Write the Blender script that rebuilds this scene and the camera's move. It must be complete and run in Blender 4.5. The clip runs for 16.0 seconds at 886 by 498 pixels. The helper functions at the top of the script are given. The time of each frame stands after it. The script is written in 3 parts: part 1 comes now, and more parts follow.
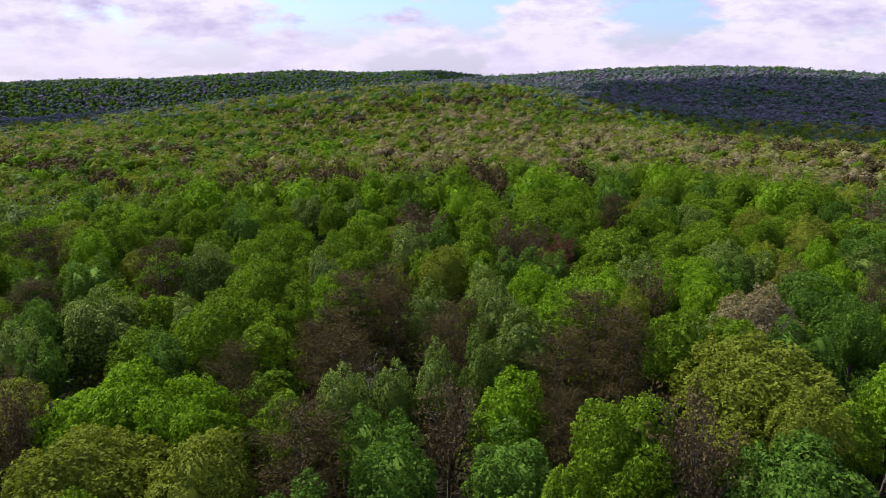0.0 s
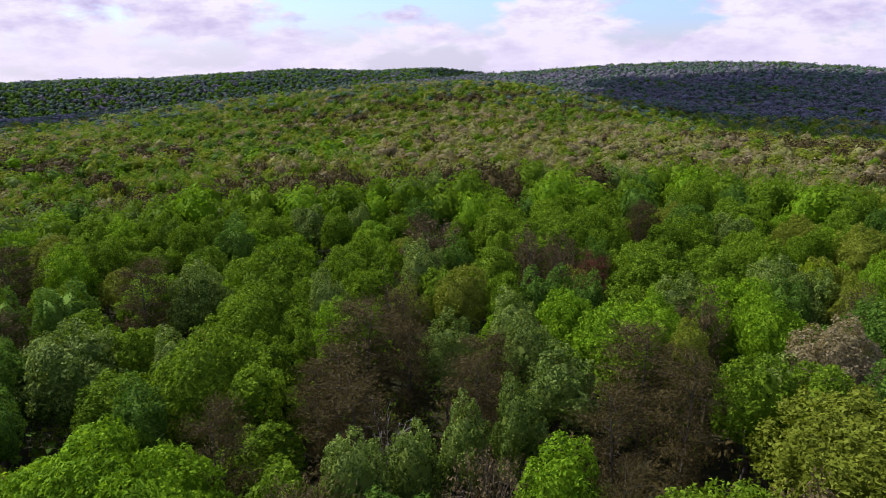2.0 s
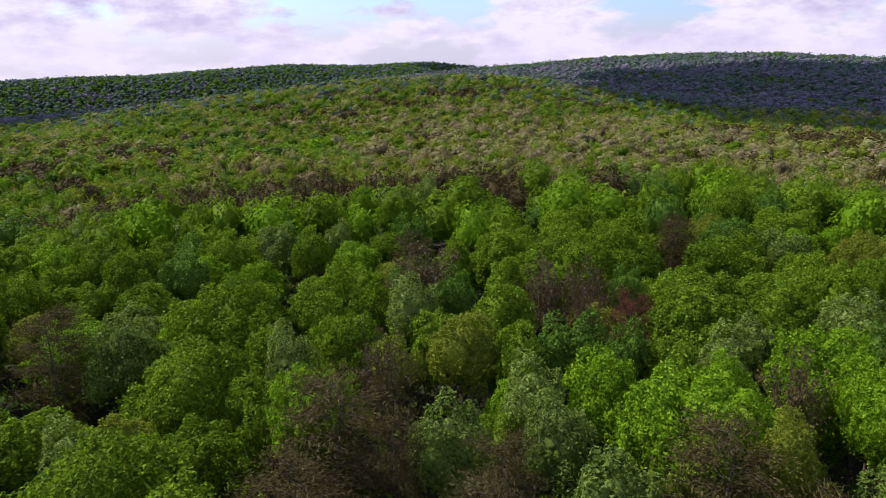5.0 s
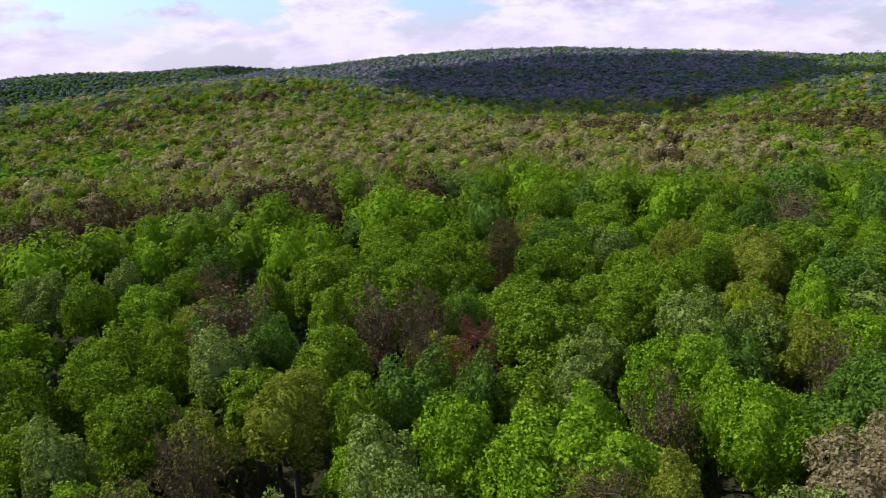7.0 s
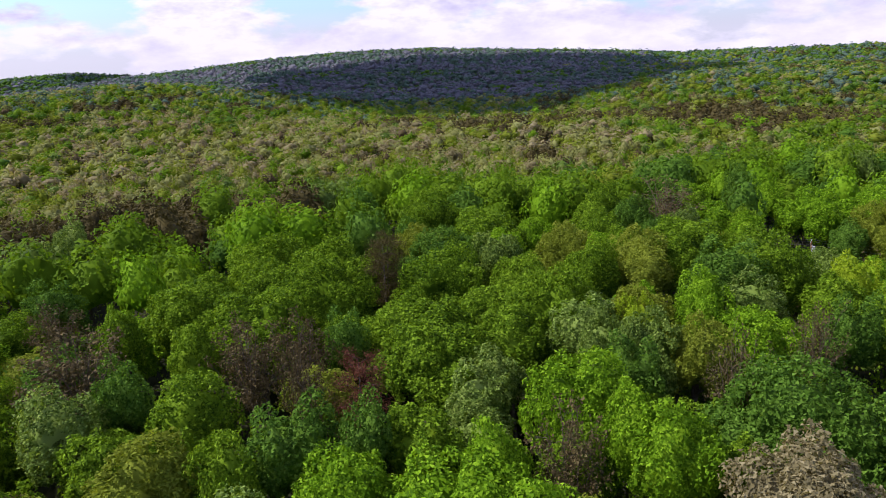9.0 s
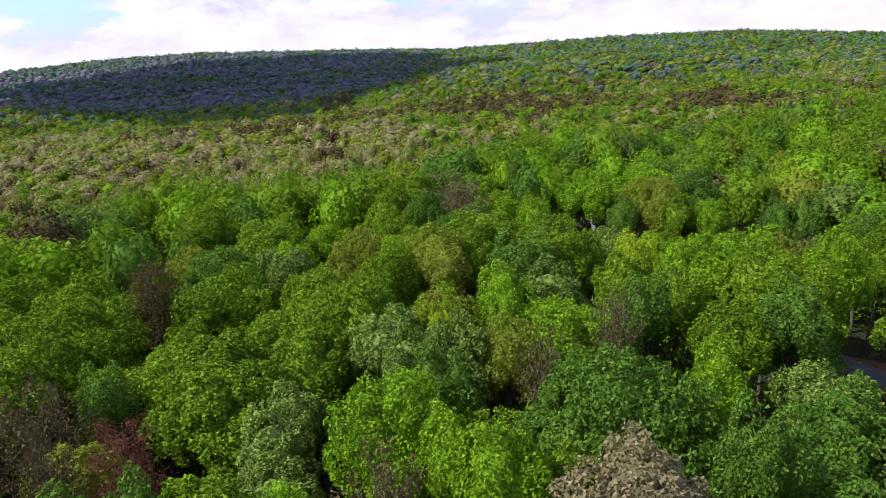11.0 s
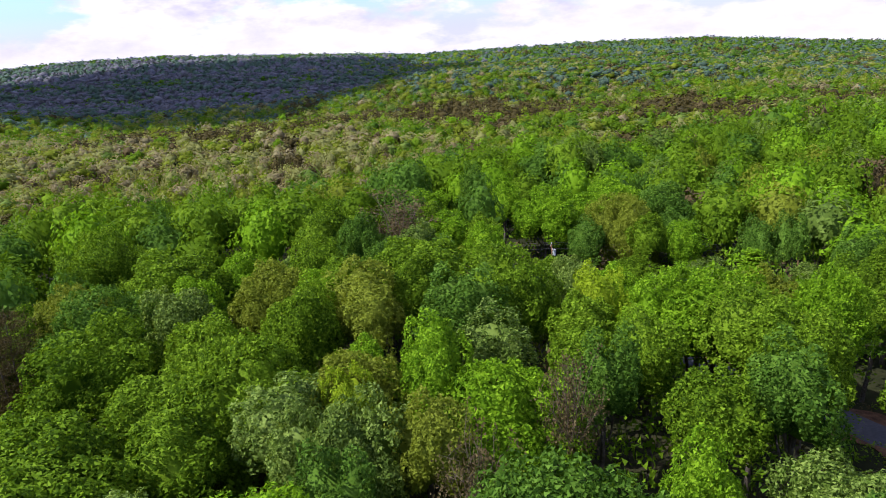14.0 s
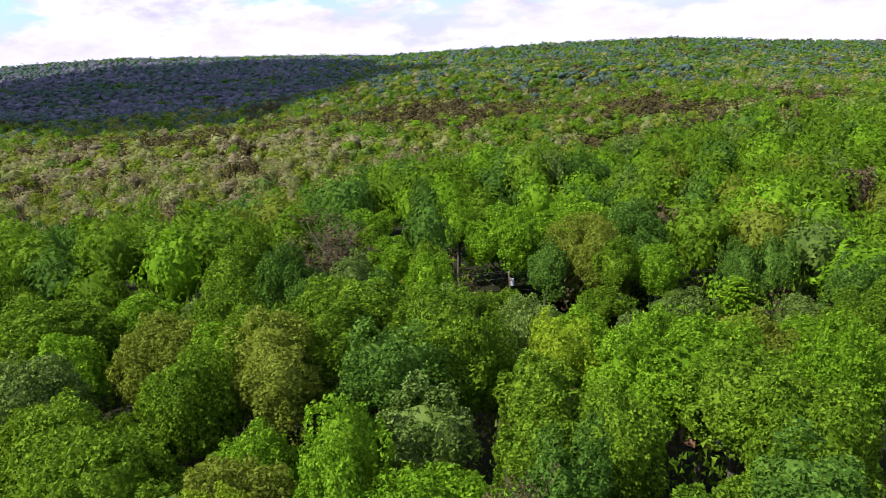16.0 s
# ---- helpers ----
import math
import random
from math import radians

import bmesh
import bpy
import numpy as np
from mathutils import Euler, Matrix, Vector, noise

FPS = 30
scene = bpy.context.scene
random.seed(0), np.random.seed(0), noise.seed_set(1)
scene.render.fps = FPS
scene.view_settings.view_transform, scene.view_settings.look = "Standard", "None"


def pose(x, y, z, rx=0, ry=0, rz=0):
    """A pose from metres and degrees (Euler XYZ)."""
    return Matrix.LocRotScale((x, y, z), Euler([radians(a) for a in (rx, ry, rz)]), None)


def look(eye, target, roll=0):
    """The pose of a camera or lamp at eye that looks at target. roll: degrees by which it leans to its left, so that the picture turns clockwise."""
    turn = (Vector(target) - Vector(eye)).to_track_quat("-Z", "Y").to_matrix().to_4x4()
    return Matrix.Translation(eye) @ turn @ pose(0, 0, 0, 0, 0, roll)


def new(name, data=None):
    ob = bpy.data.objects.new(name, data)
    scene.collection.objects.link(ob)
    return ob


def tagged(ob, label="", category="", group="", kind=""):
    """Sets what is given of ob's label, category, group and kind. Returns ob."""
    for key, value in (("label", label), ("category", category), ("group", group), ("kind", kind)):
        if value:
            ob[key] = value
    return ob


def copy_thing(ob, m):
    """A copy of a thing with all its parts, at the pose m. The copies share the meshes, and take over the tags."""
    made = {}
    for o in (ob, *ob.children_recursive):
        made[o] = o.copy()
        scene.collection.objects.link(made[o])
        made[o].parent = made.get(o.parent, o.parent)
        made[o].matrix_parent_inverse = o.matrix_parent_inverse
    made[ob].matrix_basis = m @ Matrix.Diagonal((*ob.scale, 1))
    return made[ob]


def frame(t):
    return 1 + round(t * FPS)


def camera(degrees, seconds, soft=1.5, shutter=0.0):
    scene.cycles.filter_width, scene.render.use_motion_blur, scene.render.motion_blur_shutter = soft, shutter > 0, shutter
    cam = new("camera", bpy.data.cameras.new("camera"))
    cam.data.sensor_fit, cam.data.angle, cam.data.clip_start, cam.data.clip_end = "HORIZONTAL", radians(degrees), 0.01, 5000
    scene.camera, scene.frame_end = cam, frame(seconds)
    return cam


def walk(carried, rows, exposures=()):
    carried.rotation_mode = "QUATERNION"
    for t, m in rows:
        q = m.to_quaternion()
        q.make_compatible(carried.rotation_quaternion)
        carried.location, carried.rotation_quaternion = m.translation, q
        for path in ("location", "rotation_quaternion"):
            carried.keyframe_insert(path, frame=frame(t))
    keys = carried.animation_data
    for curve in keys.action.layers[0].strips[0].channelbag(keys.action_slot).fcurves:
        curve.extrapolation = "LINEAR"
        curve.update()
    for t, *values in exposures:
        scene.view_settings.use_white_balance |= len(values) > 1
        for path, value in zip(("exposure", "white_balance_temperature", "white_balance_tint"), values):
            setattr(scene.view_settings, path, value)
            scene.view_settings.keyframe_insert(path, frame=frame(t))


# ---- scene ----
cam = camera(65.5, 16.0, soft=0.9)
# the drone's path: seconds, metres, degrees
PATH = [
    (0, (-0.417, -0.61, 45.226), (-0.41, 1.318, 44.695), 0.3),
    (0.5, (-0.993, 1.882, 45.102), (-0.986, 3.81, 44.571), 0.3),
    (1, (-1.461, 4.676, 45.048), (-1.457, 6.604, 44.516), 0.1),
    (1.5, (-1.896, 7.491, 45.046), (-1.895, 9.419, 44.512), -0.0),
    (2, (-2.405, 10.501, 45.049), (-2.403, 12.428, 44.511), -0.1),
    (2.5, (-2.806, 13.573, 45.007), (-2.804, 15.498, 44.465), -0.1),
    (3, (-3.041, 16.969, 44.961), (-3.041, 18.894, 44.417), -0.2),
    (3.2, (-3.063, 18.323, 44.932), (-3.064, 20.247, 44.386), -0.2),
    (5.3, (-2.341, 32.414, 44.195), (-2.31, 34.335, 43.642), -1.0),
    (5.5, (-2.266, 33.735, 44.196), (-2.196, 35.656, 43.645), -1.0),
    (6, (-2.074, 36.777, 44.271), (-1.811, 38.68, 43.716), -1.5),
    (6.5, (-1.807, 39.108, 44.282), (-1.39, 40.982, 43.721), -1.9),
    (7, (-1.372, 40.994, 44.254), (-0.836, 42.836, 43.689), -2.2),
    (7.5, (-0.867, 42.537, 44.208), (-0.272, 44.36, 43.64), -2.4),
    (8, (-0.294, 44.005, 44.172), (0.361, 45.807, 43.604), -2.5),
    (8.5, (0.385, 45.443, 44.134), (1.11, 47.218, 43.562), -2.7),
    (9, (1.169, 46.871, 44.088), (2.019, 48.587, 43.513), -2.9),
    (9.5, (2.106, 48.35, 43.972), (3.083, 49.995, 43.389), -3.2),
    (10, (3.072, 49.671, 43.79), (4.178, 51.23, 43.201), -3.5),
    (10.2, (3.568, 50.125, 43.729), (4.732, 51.639, 43.135), -3.8),
    (12.3, (10.643, 54.426, 42.005), (12.021, 55.744, 41.403), -4.0),
    (12.5, (11.438, 54.827, 41.965), (12.819, 56.143, 41.364), -4.0),
    (13, (13.577, 55.963, 41.901), (14.962, 57.275, 41.302), -4.1),
    (13.5, (16.067, 57.144, 41.881), (17.448, 58.46, 41.281), -4.0),
    (14, (18.847, 58.511, 41.821), (20.221, 59.836, 41.222), -3.9),
    (14.5, (21.816, 60.017, 41.673), (23.183, 61.348, 41.076), -4.0),
    (15, (24.946, 61.653, 41.537), (26.309, 62.99, 40.941), -3.9),
    (15.5, (28.078, 63.318, 41.397), (29.437, 64.659, 40.802), -3.8),
    (16, (31.382, 65.008, 41.311), (32.813, 66.27, 40.71), -4.0),
]
walk(cam, [(t, look(eye, target, roll)) for t, eye, target, roll in PATH],
     exposures=[(0.0, 0.27, 6230, 21), (5.5, 0.28, 6230, 21), (8.0, 0.36, 6200, 20), (12.0, 0.62, 6100, 16), (16.0, 0.62, 6100, 16)])

# ---- sky and sun ----
SUN_AZ, SUN_EL = -62.0, 49.0          # degrees east of the flight line, degrees up
sun_way = Vector((math.sin(radians(SUN_AZ)) * math.cos(radians(SUN_EL)),
                  math.cos(radians(SUN_AZ)) * math.cos(radians(SUN_EL)), math.sin(radians(SUN_EL))))


class Nodes:
    """A small hand for building node trees."""

    def __init__(self, tree):
        self.tree = tree

    def add(self, kind, **values):
        node = self.tree.nodes.new(kind)
        for key, value in values.items():
            if key == "op":
                node.operation = value
            elif key == "blend":
                node.data_type, node.blend_type = "RGBA", value
            elif key == "sky":
                node.sky_type = value
        return node

    def link(self, a, b):
        self.tree.links.new(a, b)

    def noise(self, vector, scale, detail=3.0, rough=0.55):
        n = self.add("ShaderNodeTexNoise")
        n.inputs["Scale"].default_value, n.inputs["Detail"].default_value = scale, detail
        n.inputs["Roughness"].default_value = rough
        if vector is not None:
            self.link(vector, n.inputs["Vector"])
        return n.outputs["Fac"]

    def ramp(self, fac, stops):
        r = self.add("ShaderNodeValToRGB")
        while len(r.color_ramp.elements) < len(stops):
            r.color_ramp.elements.new(0.5)
        for e, (p, c) in zip(r.color_ramp.elements, stops):
            e.position = p
            e.color = (*c, 1) if isinstance(c, tuple) else (c, c, c, 1)
        self.link(fac, r.inputs["Fac"])
        return r.outputs["Color"]

    def mix(self, fac, a, b, blend="MIX"):
        m = self.add("ShaderNodeMix", blend=blend)
        for socket, value in ((m.inputs[0], fac), (m.inputs[6], a), (m.inputs[7], b)):
            if isinstance(value, (int, float)):
                socket.default_value = value
            elif isinstance(value, tuple):
                socket.default_value = (*value, 1)
            else:
                self.link(value, socket)
        return m.outputs[2]

    def math(self, op, a, b=0.0):
        m = self.add("ShaderNodeMath", op=op)
        for socket, value in ((m.inputs[0], a), (m.inputs[1], b)):
            if isinstance(value, (int, float)):
                socket.default_value = value
            else:
                self.link(value, socket)
        return m.outputs[0]


world = bpy.data.worlds.new("world")
scene.world = world
world.use_nodes = True
world.node_tree.nodes.clear()
w = Nodes(world.node_tree)
sky = w.add("ShaderNodeTexSky", sky="NISHITA")
sky.sun_disc, sky.sun_elevation, sky.sun_rotation = False, radians(SUN_EL), radians(SUN_AZ)
sky.air_density, sky.dust_density, sky.ozone_density = 1.0, 1.2, 1.0
coord = w.add("ShaderNodeTexCoord").outputs["Generated"]
part_xyz = w.add("ShaderNodeSeparateXYZ")
w.link(coord, part_xyz.inputs[0])
flat = w.add("ShaderNodeCombineXYZ")
w.link(part_xyz.outputs["X"], flat.inputs["X"])
w.link(part_xyz.outputs["Y"], flat.inputs["Y"])
w.link(w.math("MULTIPLY", part_xyz.outputs["Z"], 2.6), flat.inputs["Z"])
cover = w.noise(flat.outputs[0], 5.6, 10.0, 0.56)
cover = w.math("SUBTRACT", cover, w.math("MULTIPLY", w.math("MINIMUM", part_xyz.outputs["Z"], 0.25), 0.32))
shade = w.noise(flat.outputs[0], 12.5, 9.0, 0.6)
cloud_mask = w.ramp(cover, [(0.405, 0.0), (0.485, 1.0)])
cloud_colour = w.ramp(shade, [(0.33, (0.60, 0.56, 0.80)), (0.47, (0.82, 0.78, 0.95)), (0.58, (1.0, 0.97, 1.0))])
overhead = w.ramp(part_xyz.outputs["Z"], [(0.0, 0.60), (0.12, 0.69), (0.35, 1.0)])
cloud_colour = w.mix(1.0, w.mix(1.0, cloud_colour, overhead, "MULTIPLY"), (1.42, 1.42, 1.42), "MULTIPLY")
blue = w.mix(1.0, sky.outputs[0], (0.125, 0.155, 0.225), "MULTIPLY")
air = w.mix(cloud_mask, blue, cloud_colour)
haze = w.ramp(part_xyz.outputs["Z"], [(0.0, 0.55), (0.05, 0.0)])
air = w.mix(haze, air, (0.92, 0.87, 1.0))
back = w.add("ShaderNodeBackground")
w.link(air, back.inputs["Color"])
back.inputs["Strength"].default_value = 0.84
w.link(back.outputs[0], w.add("ShaderNodeOutputWorld").inputs[0])

sun = new("sun", bpy.data.lights.new("sun", "SUN"))
sun.data.energy, sun.data.angle, sun.data.color = 5.0, radians(0.53), (1.0, 0.96, 0.88)
sun.matrix_world = look(sun_way * 100, (0, 0, 0))


# ---- materials ----
def material(name):
    m = bpy.data.materials.new(name)
    m.use_nodes = True
    m.node_tree.nodes.clear()
    return m, Nodes(m.node_tree)


def leaf_material(name, dark, mid, light, see=0.40, gloss=0.03, size=0.11, leafy=0.60):
    """Leaves: three tones, varied leaf by leaf and crown by crown, partly translucent."""
    m, n = material(name)
    geo = n.add("ShaderNodeNewGeometry")
    island = geo.outputs["Random Per Island"]
    crown = n.noise(geo.outputs["Position"], size, 2.0)
    fac = n.math("ADD", n.math("MULTIPLY", island, leafy), n.math("MULTIPLY", crown, 0.6))
    fac = n.math("ADD", fac, 0.5 * (0.62 - leafy))
    colour = n.ramp(fac, [(0.22, dark), (0.58, mid), (0.95, light)])
    diffuse = n.add("ShaderNodeBsdfPrincipled")
    n.link(colour, diffuse.inputs["Base Color"])
    diffuse.inputs["Roughness"].default_value = 0.6
    diffuse.inputs["Specular IOR Level"].default_value = gloss
    trans = n.add("ShaderNodeBsdfTranslucent")
    n.link(n.mix(1.0, colour, (1.15, 1.1, 0.45), "MULTIPLY"), trans.inputs["Color"])
    both = n.add("ShaderNodeMixShader")
    both.inputs[0].default_value = see
    n.link(diffuse.outputs[0], both.inputs[1])
    n.link(trans.outputs[0], both.inputs[2])
    n.link(both.outputs[0], n.add("ShaderNodeOutputMaterial").inputs[0])
    return m


def plain_material(name, stops, scale=1.0, rough=0.9, bump=0.3, detail=6.0, coarse=0.0):
    m, n = material(name)
    pos = n.add("ShaderNodeNewGeometry").outputs["Position"]
    fine = n.noise(pos, scale, detail, 0.65)
    fac = fine
    if coarse:
        fac = n.math("ADD", n.math("MULTIPLY", fine, 0.6), n.math("MULTIPLY", n.noise(pos, coarse, 3.0), 0.4))
    shader = n.add("ShaderNodeBsdfPrincipled")
    n.link(n.ramp(fac, stops), shader.inputs["Base Color"])
    shader.inputs["Roughness"].default_value = rough
    shader.inputs["Specular IOR Level"].default_value = 0.1 if rough > 0.8 else 0.5
    b = n.add("ShaderNodeBump")
    b.inputs["Strength"].default_value = bump
    n.link(fine, b.inputs["Height"])
    n.link(b.outputs[0], shader.inputs["Normal"])
    n.link(shader.outputs[0], n.add("ShaderNodeOutputMaterial").inputs[0])
    return m


TONES = {
    "green": ("leaf_green", (0.029, 0.063, 0.004), (0.084, 0.155, 0.006), (0.198, 0.318, 0.018), {}),
    "bright": ("leaf_bright_green", (0.040, 0.094, 0.004), (0.110, 0.220, 0.006), (0.240, 0.405, 0.018), {}),
    "deep": ("leaf_deep_green", (0.023, 0.056, 0.006), (0.060, 0.128, 0.012), (0.132, 0.240, 0.030), {}),
    "silver": ("leaf_pale_backed", (0.034, 0.064, 0.008), (0.090, 0.148, 0.018), (0.228, 0.315, 0.062), dict(gloss=0.08)),
    "olive": ("leaf_olive", (0.072, 0.092, 0.008), (0.145, 0.182, 0.015), (0.226, 0.275, 0.032), {}),
    "needle": ("needle_brown_green", (0.028, 0.023, 0.008), (0.058, 0.047, 0.015), (0.098, 0.080, 0.028), dict(see=0.15)),
    "tan": ("blossom_tan", (0.11, 0.092, 0.042), (0.21, 0.18, 0.088), (0.33, 0.28, 0.155), {}),
    "rust": ("leaf_rust", (0.05, 0.020, 0.012), (0.11, 0.042, 0.025), (0.18, 0.072, 0.042), dict(see=0.15)),
    "bud": ("bud_grey_brown", (0.040, 0.030, 0.012), (0.080, 0.060, 0.026), (0.130, 0.102, 0.044), dict(see=0.15)),
    "pale": ("leaf_pale_spring", (0.110, 0.122, 0.036), (0.200, 0.210, 0.064), (0.300, 0.308, 0.112), {}),
    # two tones for far crowns, with blue-grey haze put into the leaf colour
    "grey": ("haze_grey_crown", (0.080, 0.078, 0.090), (0.110, 0.108, 0.124), (0.140, 0.138, 0.156), dict(see=0.12)),
    "spruce": ("haze_blue_green", (0.036, 0.062, 0.042), (0.060, 0.098, 0.066), (0.092, 0.140, 0.092), dict(see=0.15)),
    "yellow": ("leaf_yellow_green", (0.10, 0.16, 0.006), (0.20, 0.29, 0.010), (0.30, 0.40, 0.02), {}),
}
LEAF = {k: leaf_material(n, a, b, c, **more) for k, (n, a, b, c, more) in TONES.items()}
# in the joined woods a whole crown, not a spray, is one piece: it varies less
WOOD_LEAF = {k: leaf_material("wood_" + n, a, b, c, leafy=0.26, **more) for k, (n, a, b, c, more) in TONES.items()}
SPECIES = list(LEAF)
TWIG = plain_material("grey_twigs", [(0.3, (0.070, 0.054, 0.034)), (0.7, (0.15, 0.12, 0.080))], 3.0, 0.9, 0.3)
BARK = plain_material("bark", [(0.3, (0.045, 0.036, 0.028)), (0.7, (0.13, 0.11, 0.09))], 3.0, 0.95, 0.6)
DEAD = plain_material("bleached_wood", [(0.3, (0.30, 0.27, 0.23)), (0.7, (0.62, 0.58, 0.52))], 4.0, 0.8, 0.4)
SOIL = plain_material("leaf_litter", [(0.30, (0.012, 0.016, 0.005)), (0.52, (0.024, 0.026, 0.010)), (0.75, (0.055, 0.036, 0.020))], 0.9, 0.95, 0.6, 8.0, 0.05)


# ---- the lie of the land ----
def step(a, b, v):
    u = np.clip((v - a) / (b - a), 0, 1)
    return u * u * (3 - 2 * u)


def swell(x, y, size, seed):
    """A smooth, wave-built roughness of about -1 to 1."""
    a = np.sin(x / size + 1.3 * seed) * np.cos(y / size * 1.17 - seed)
    b = np.sin((x * 0.6 + y * 0.8) / size * 1.9 + 2.1 * seed) * 0.5
    return (a + b + 0.35 * np.sin((y * 0.7 - x) / size * 3.3 + seed)) / 1.6


# skylines of the two ridges, as seen from above the spur: degrees round, degrees up
RIDGE = np.array([(-35, -4.4), (-22, -4.0), (-12, -2.9), (-4, -1.95), (3.5, -1.34), (7.6, -1.1), (12.4, -0.70), (18.5, -0.42), (26, -0.44), (32, -0.80),
                  (39, -1.15), (45, -1.58), (58, -1.52), (67, -1.65), (73, -2.15), (80, -2.6), (100, -3.2)])
BACK_RIDGE = np.array([(-45, -1.9), (-32, -1.72), (-26.7, -1.54), (-22.4, -1.56), (-17, -1.22), (-11.3, -0.92), (-6.4, -1.08), (-0.5, -0.88), (3.2, -1.28), (6, -2.6)])


def spur(x, y):
    """The spur under the flight, from its own middle: distance, bearing, where its brow lies and how wide the slope below is."""
    sx, sy = np.asarray(x, float) - 11, np.asarray(y, float) - 55
    sr, saz = np.hypot(sx, sy), np.degrees(np.arctan2(sx, sy))
    brow = 95 + 15 * step(5, 33, saz) + 45 * step(36, 58, saz) + 105 * step(58, 82, saz) - 10 * step(-10, -40, saz)
    return sr, saz, brow, 230 - 75 * step(10, 34, saz)


def canopy(x, y):
    """Height of the tree tops over the land: a near spur, a valley with low hills in it, and ridges all round."""
    x, y = np.asarray(x, float), np.asarray(y, float)
    sr, saz, brow, fall = spur(x, y)
    z = 20.5 - 4.5 * step(45, 70, saz) * step(40, 110, sr) - 37 * step(0, 1, (sr - brow) / fall)
    z = z + 1.2 * swell(x, y, 30, 0.7) + 4.2 * np.exp(-((x - 27) / 18) ** 2 - ((y - 52) / 24) ** 2)
    # the valley and the ridges
    dx, dy = x, y - 40
    r, az = np.hypot(dx, dy), np.degrees(np.arctan2(dx, dy))

    def hill(at, far_off, wide, deep, high):
        side = (az - at) * np.pi / 180 * far_off
        return high * np.exp(-(side / wide) ** 2 - ((r - far_off) / deep) ** 2)

    floor = -17 - 16 * step(450, 900, r)
    floor = floor + 3.5 * swell(x, y, 110, 1.9) * step(320, 600, r) * step(1900, 1300, r)
    floor = floor + hill(0, 980, 210, 300, 40) + hill(-13, 900, 170, 260, 18) + hill(-23, 820, 110, 170, 9) + hill(10, 860, 130, 230, 15)
    floor = floor + hill(47, 880, 120, 170, 27) + hill(58, 1100, 160, 200, 18) + hill(70, 900, 150, 200, 12)
    front = 45 + 2000 * np.tan(np.radians(np.interp(az, RIDGE[:, 0], RIDGE[:, 1])))
    back = 45 + 2900 * np.tan(np.radians(np.interp(az, BACK_RIDGE[:, 0], BACK_RIDGE[:, 1])))
    land = floor + (front - floor) * step(950, 2000, r)
    land = land - 75 * step(2000, 2350, r)
    land = land + (np.maximum(back, front - 110) - land) * step(2350, 2900, r) - 120 * step(2950, 3600, r)
    return z + (land - z) * step(300, 560, r)


def ground_height(x, y):
    return canopy(x, y) - 17.5


def mesh_object(name, verts, faces, mats, index=None, parent=None, smooth=False):
    """One mesh from arrays: verts (n, 3), faces (m, 3 or 4)."""
    verts, faces = np.asarray(verts, np.float32), np.asarray(faces, np.int32)
    me = bpy.data.meshes.new(name)
    k = faces.shape[1]
    me.vertices.add(len(verts))
    me.vertices.foreach_set("co", verts.ravel())
    me.loops.add(faces.size)
    me.loops.foreach_set("vertex_index", faces.ravel())
    me.polygons.add(len(faces))
    me.polygons.foreach_set("loop_start", np.arange(0, faces.size, k, dtype=np.int32))
    if index is not None:
        me.polygons.foreach_set("material_index", np.asarray(index, np.int32))
    if smooth:
        me.polygons.foreach_set("use_smooth", np.ones(len(faces), bool))
    for m in mats:
        me.materials.append(m)
    me.update(calc_edges=True)
    ob = new(name, me)
    ob.parent = parent
    return ob


def sheet():
    """The ground: rings round the flight, close near it and wide far off."""
    radii = np.concatenate([[0.001], np.arange(6, 260, 6), np.geomspace(260, 4850, 90)])
    turns = np.radians(np.arange(0, 360, 2.0))
    rr, aa = np.meshgrid(radii, turns, indexing="ij")
    x, y = rr * np.sin(aa), 40 + rr * np.cos(aa)
    verts = np.stack([x, y, ground_height(x, y)], -1).reshape(-1, 3)
    n, m = rr.shape
    i, j = np.meshgrid(np.arange(n - 1), np.arange(m), indexing="ij")
    k = (j + 1) % m
    faces = np.stack([i * m + j, i * m + k, (i + 1) * m + k, (i + 1) * m + j], -1).reshape(-1, 4)
    ob = mesh_object("ground", verts, faces, [SOIL], smooth=True)
    return tagged(ob, "dark leaf litter and brush on rolling forest floor", "ground", kind="structure")


ground = sheet()
rng = np.random.default_rng(11)


# ---- leaves ----
def cards(centre, normal, size, rng, fold=0.28, slim=0.62, along=None, plain=False):
    """Folded leaf sprays: one bent rhombus at each centre, facing its normal."""
    n = len(centre)
    t = rng.normal(size=(n, 3)) if along is None else along + 0.35 * rng.normal(size=(n, 3))
    t = t - (t * normal).sum(1, keepdims=True) * normal
    t /= np.linalg.norm(t, axis=1, keepdims=True) + 1e-9
    b = np.cross(normal, t)
    s = size[:, None]
    lift = normal * s * fold
    if plain:
        v = np.stack([centre + t * s, centre - t * s + b * s * slim, centre - t * s - b * s * slim], 1)
        return v.reshape(-1, 3), np.arange(3 * n).reshape(n, 3)
    v = np.stack([centre + t * s, centre + b * s * slim + lift, centre - t * s, centre - b * s * slim + lift], 1)
    q = np.arange(4 * n).reshape(n, 4)
    f = np.concatenate([q[:, [0, 1, 2]], q[:, [0, 2, 3]]], 1).reshape(-1, 3)
    return v.reshape(-1, 3), f


def ball(level):
    """Points and triangles of a geodesic ball."""
    bm = bmesh.new()
    bmesh.ops.create_icosphere(bm, subdivisions=level, radius=1.0)
    v = np.array([p.co[:] for p in bm.verts])
    f = np.array([[p.index for p in q.verts] for q in bm.faces])
    bm.free()
    return v, f


BALLS = {1: ball(1), 2: ball(2), 3: ball(3)}


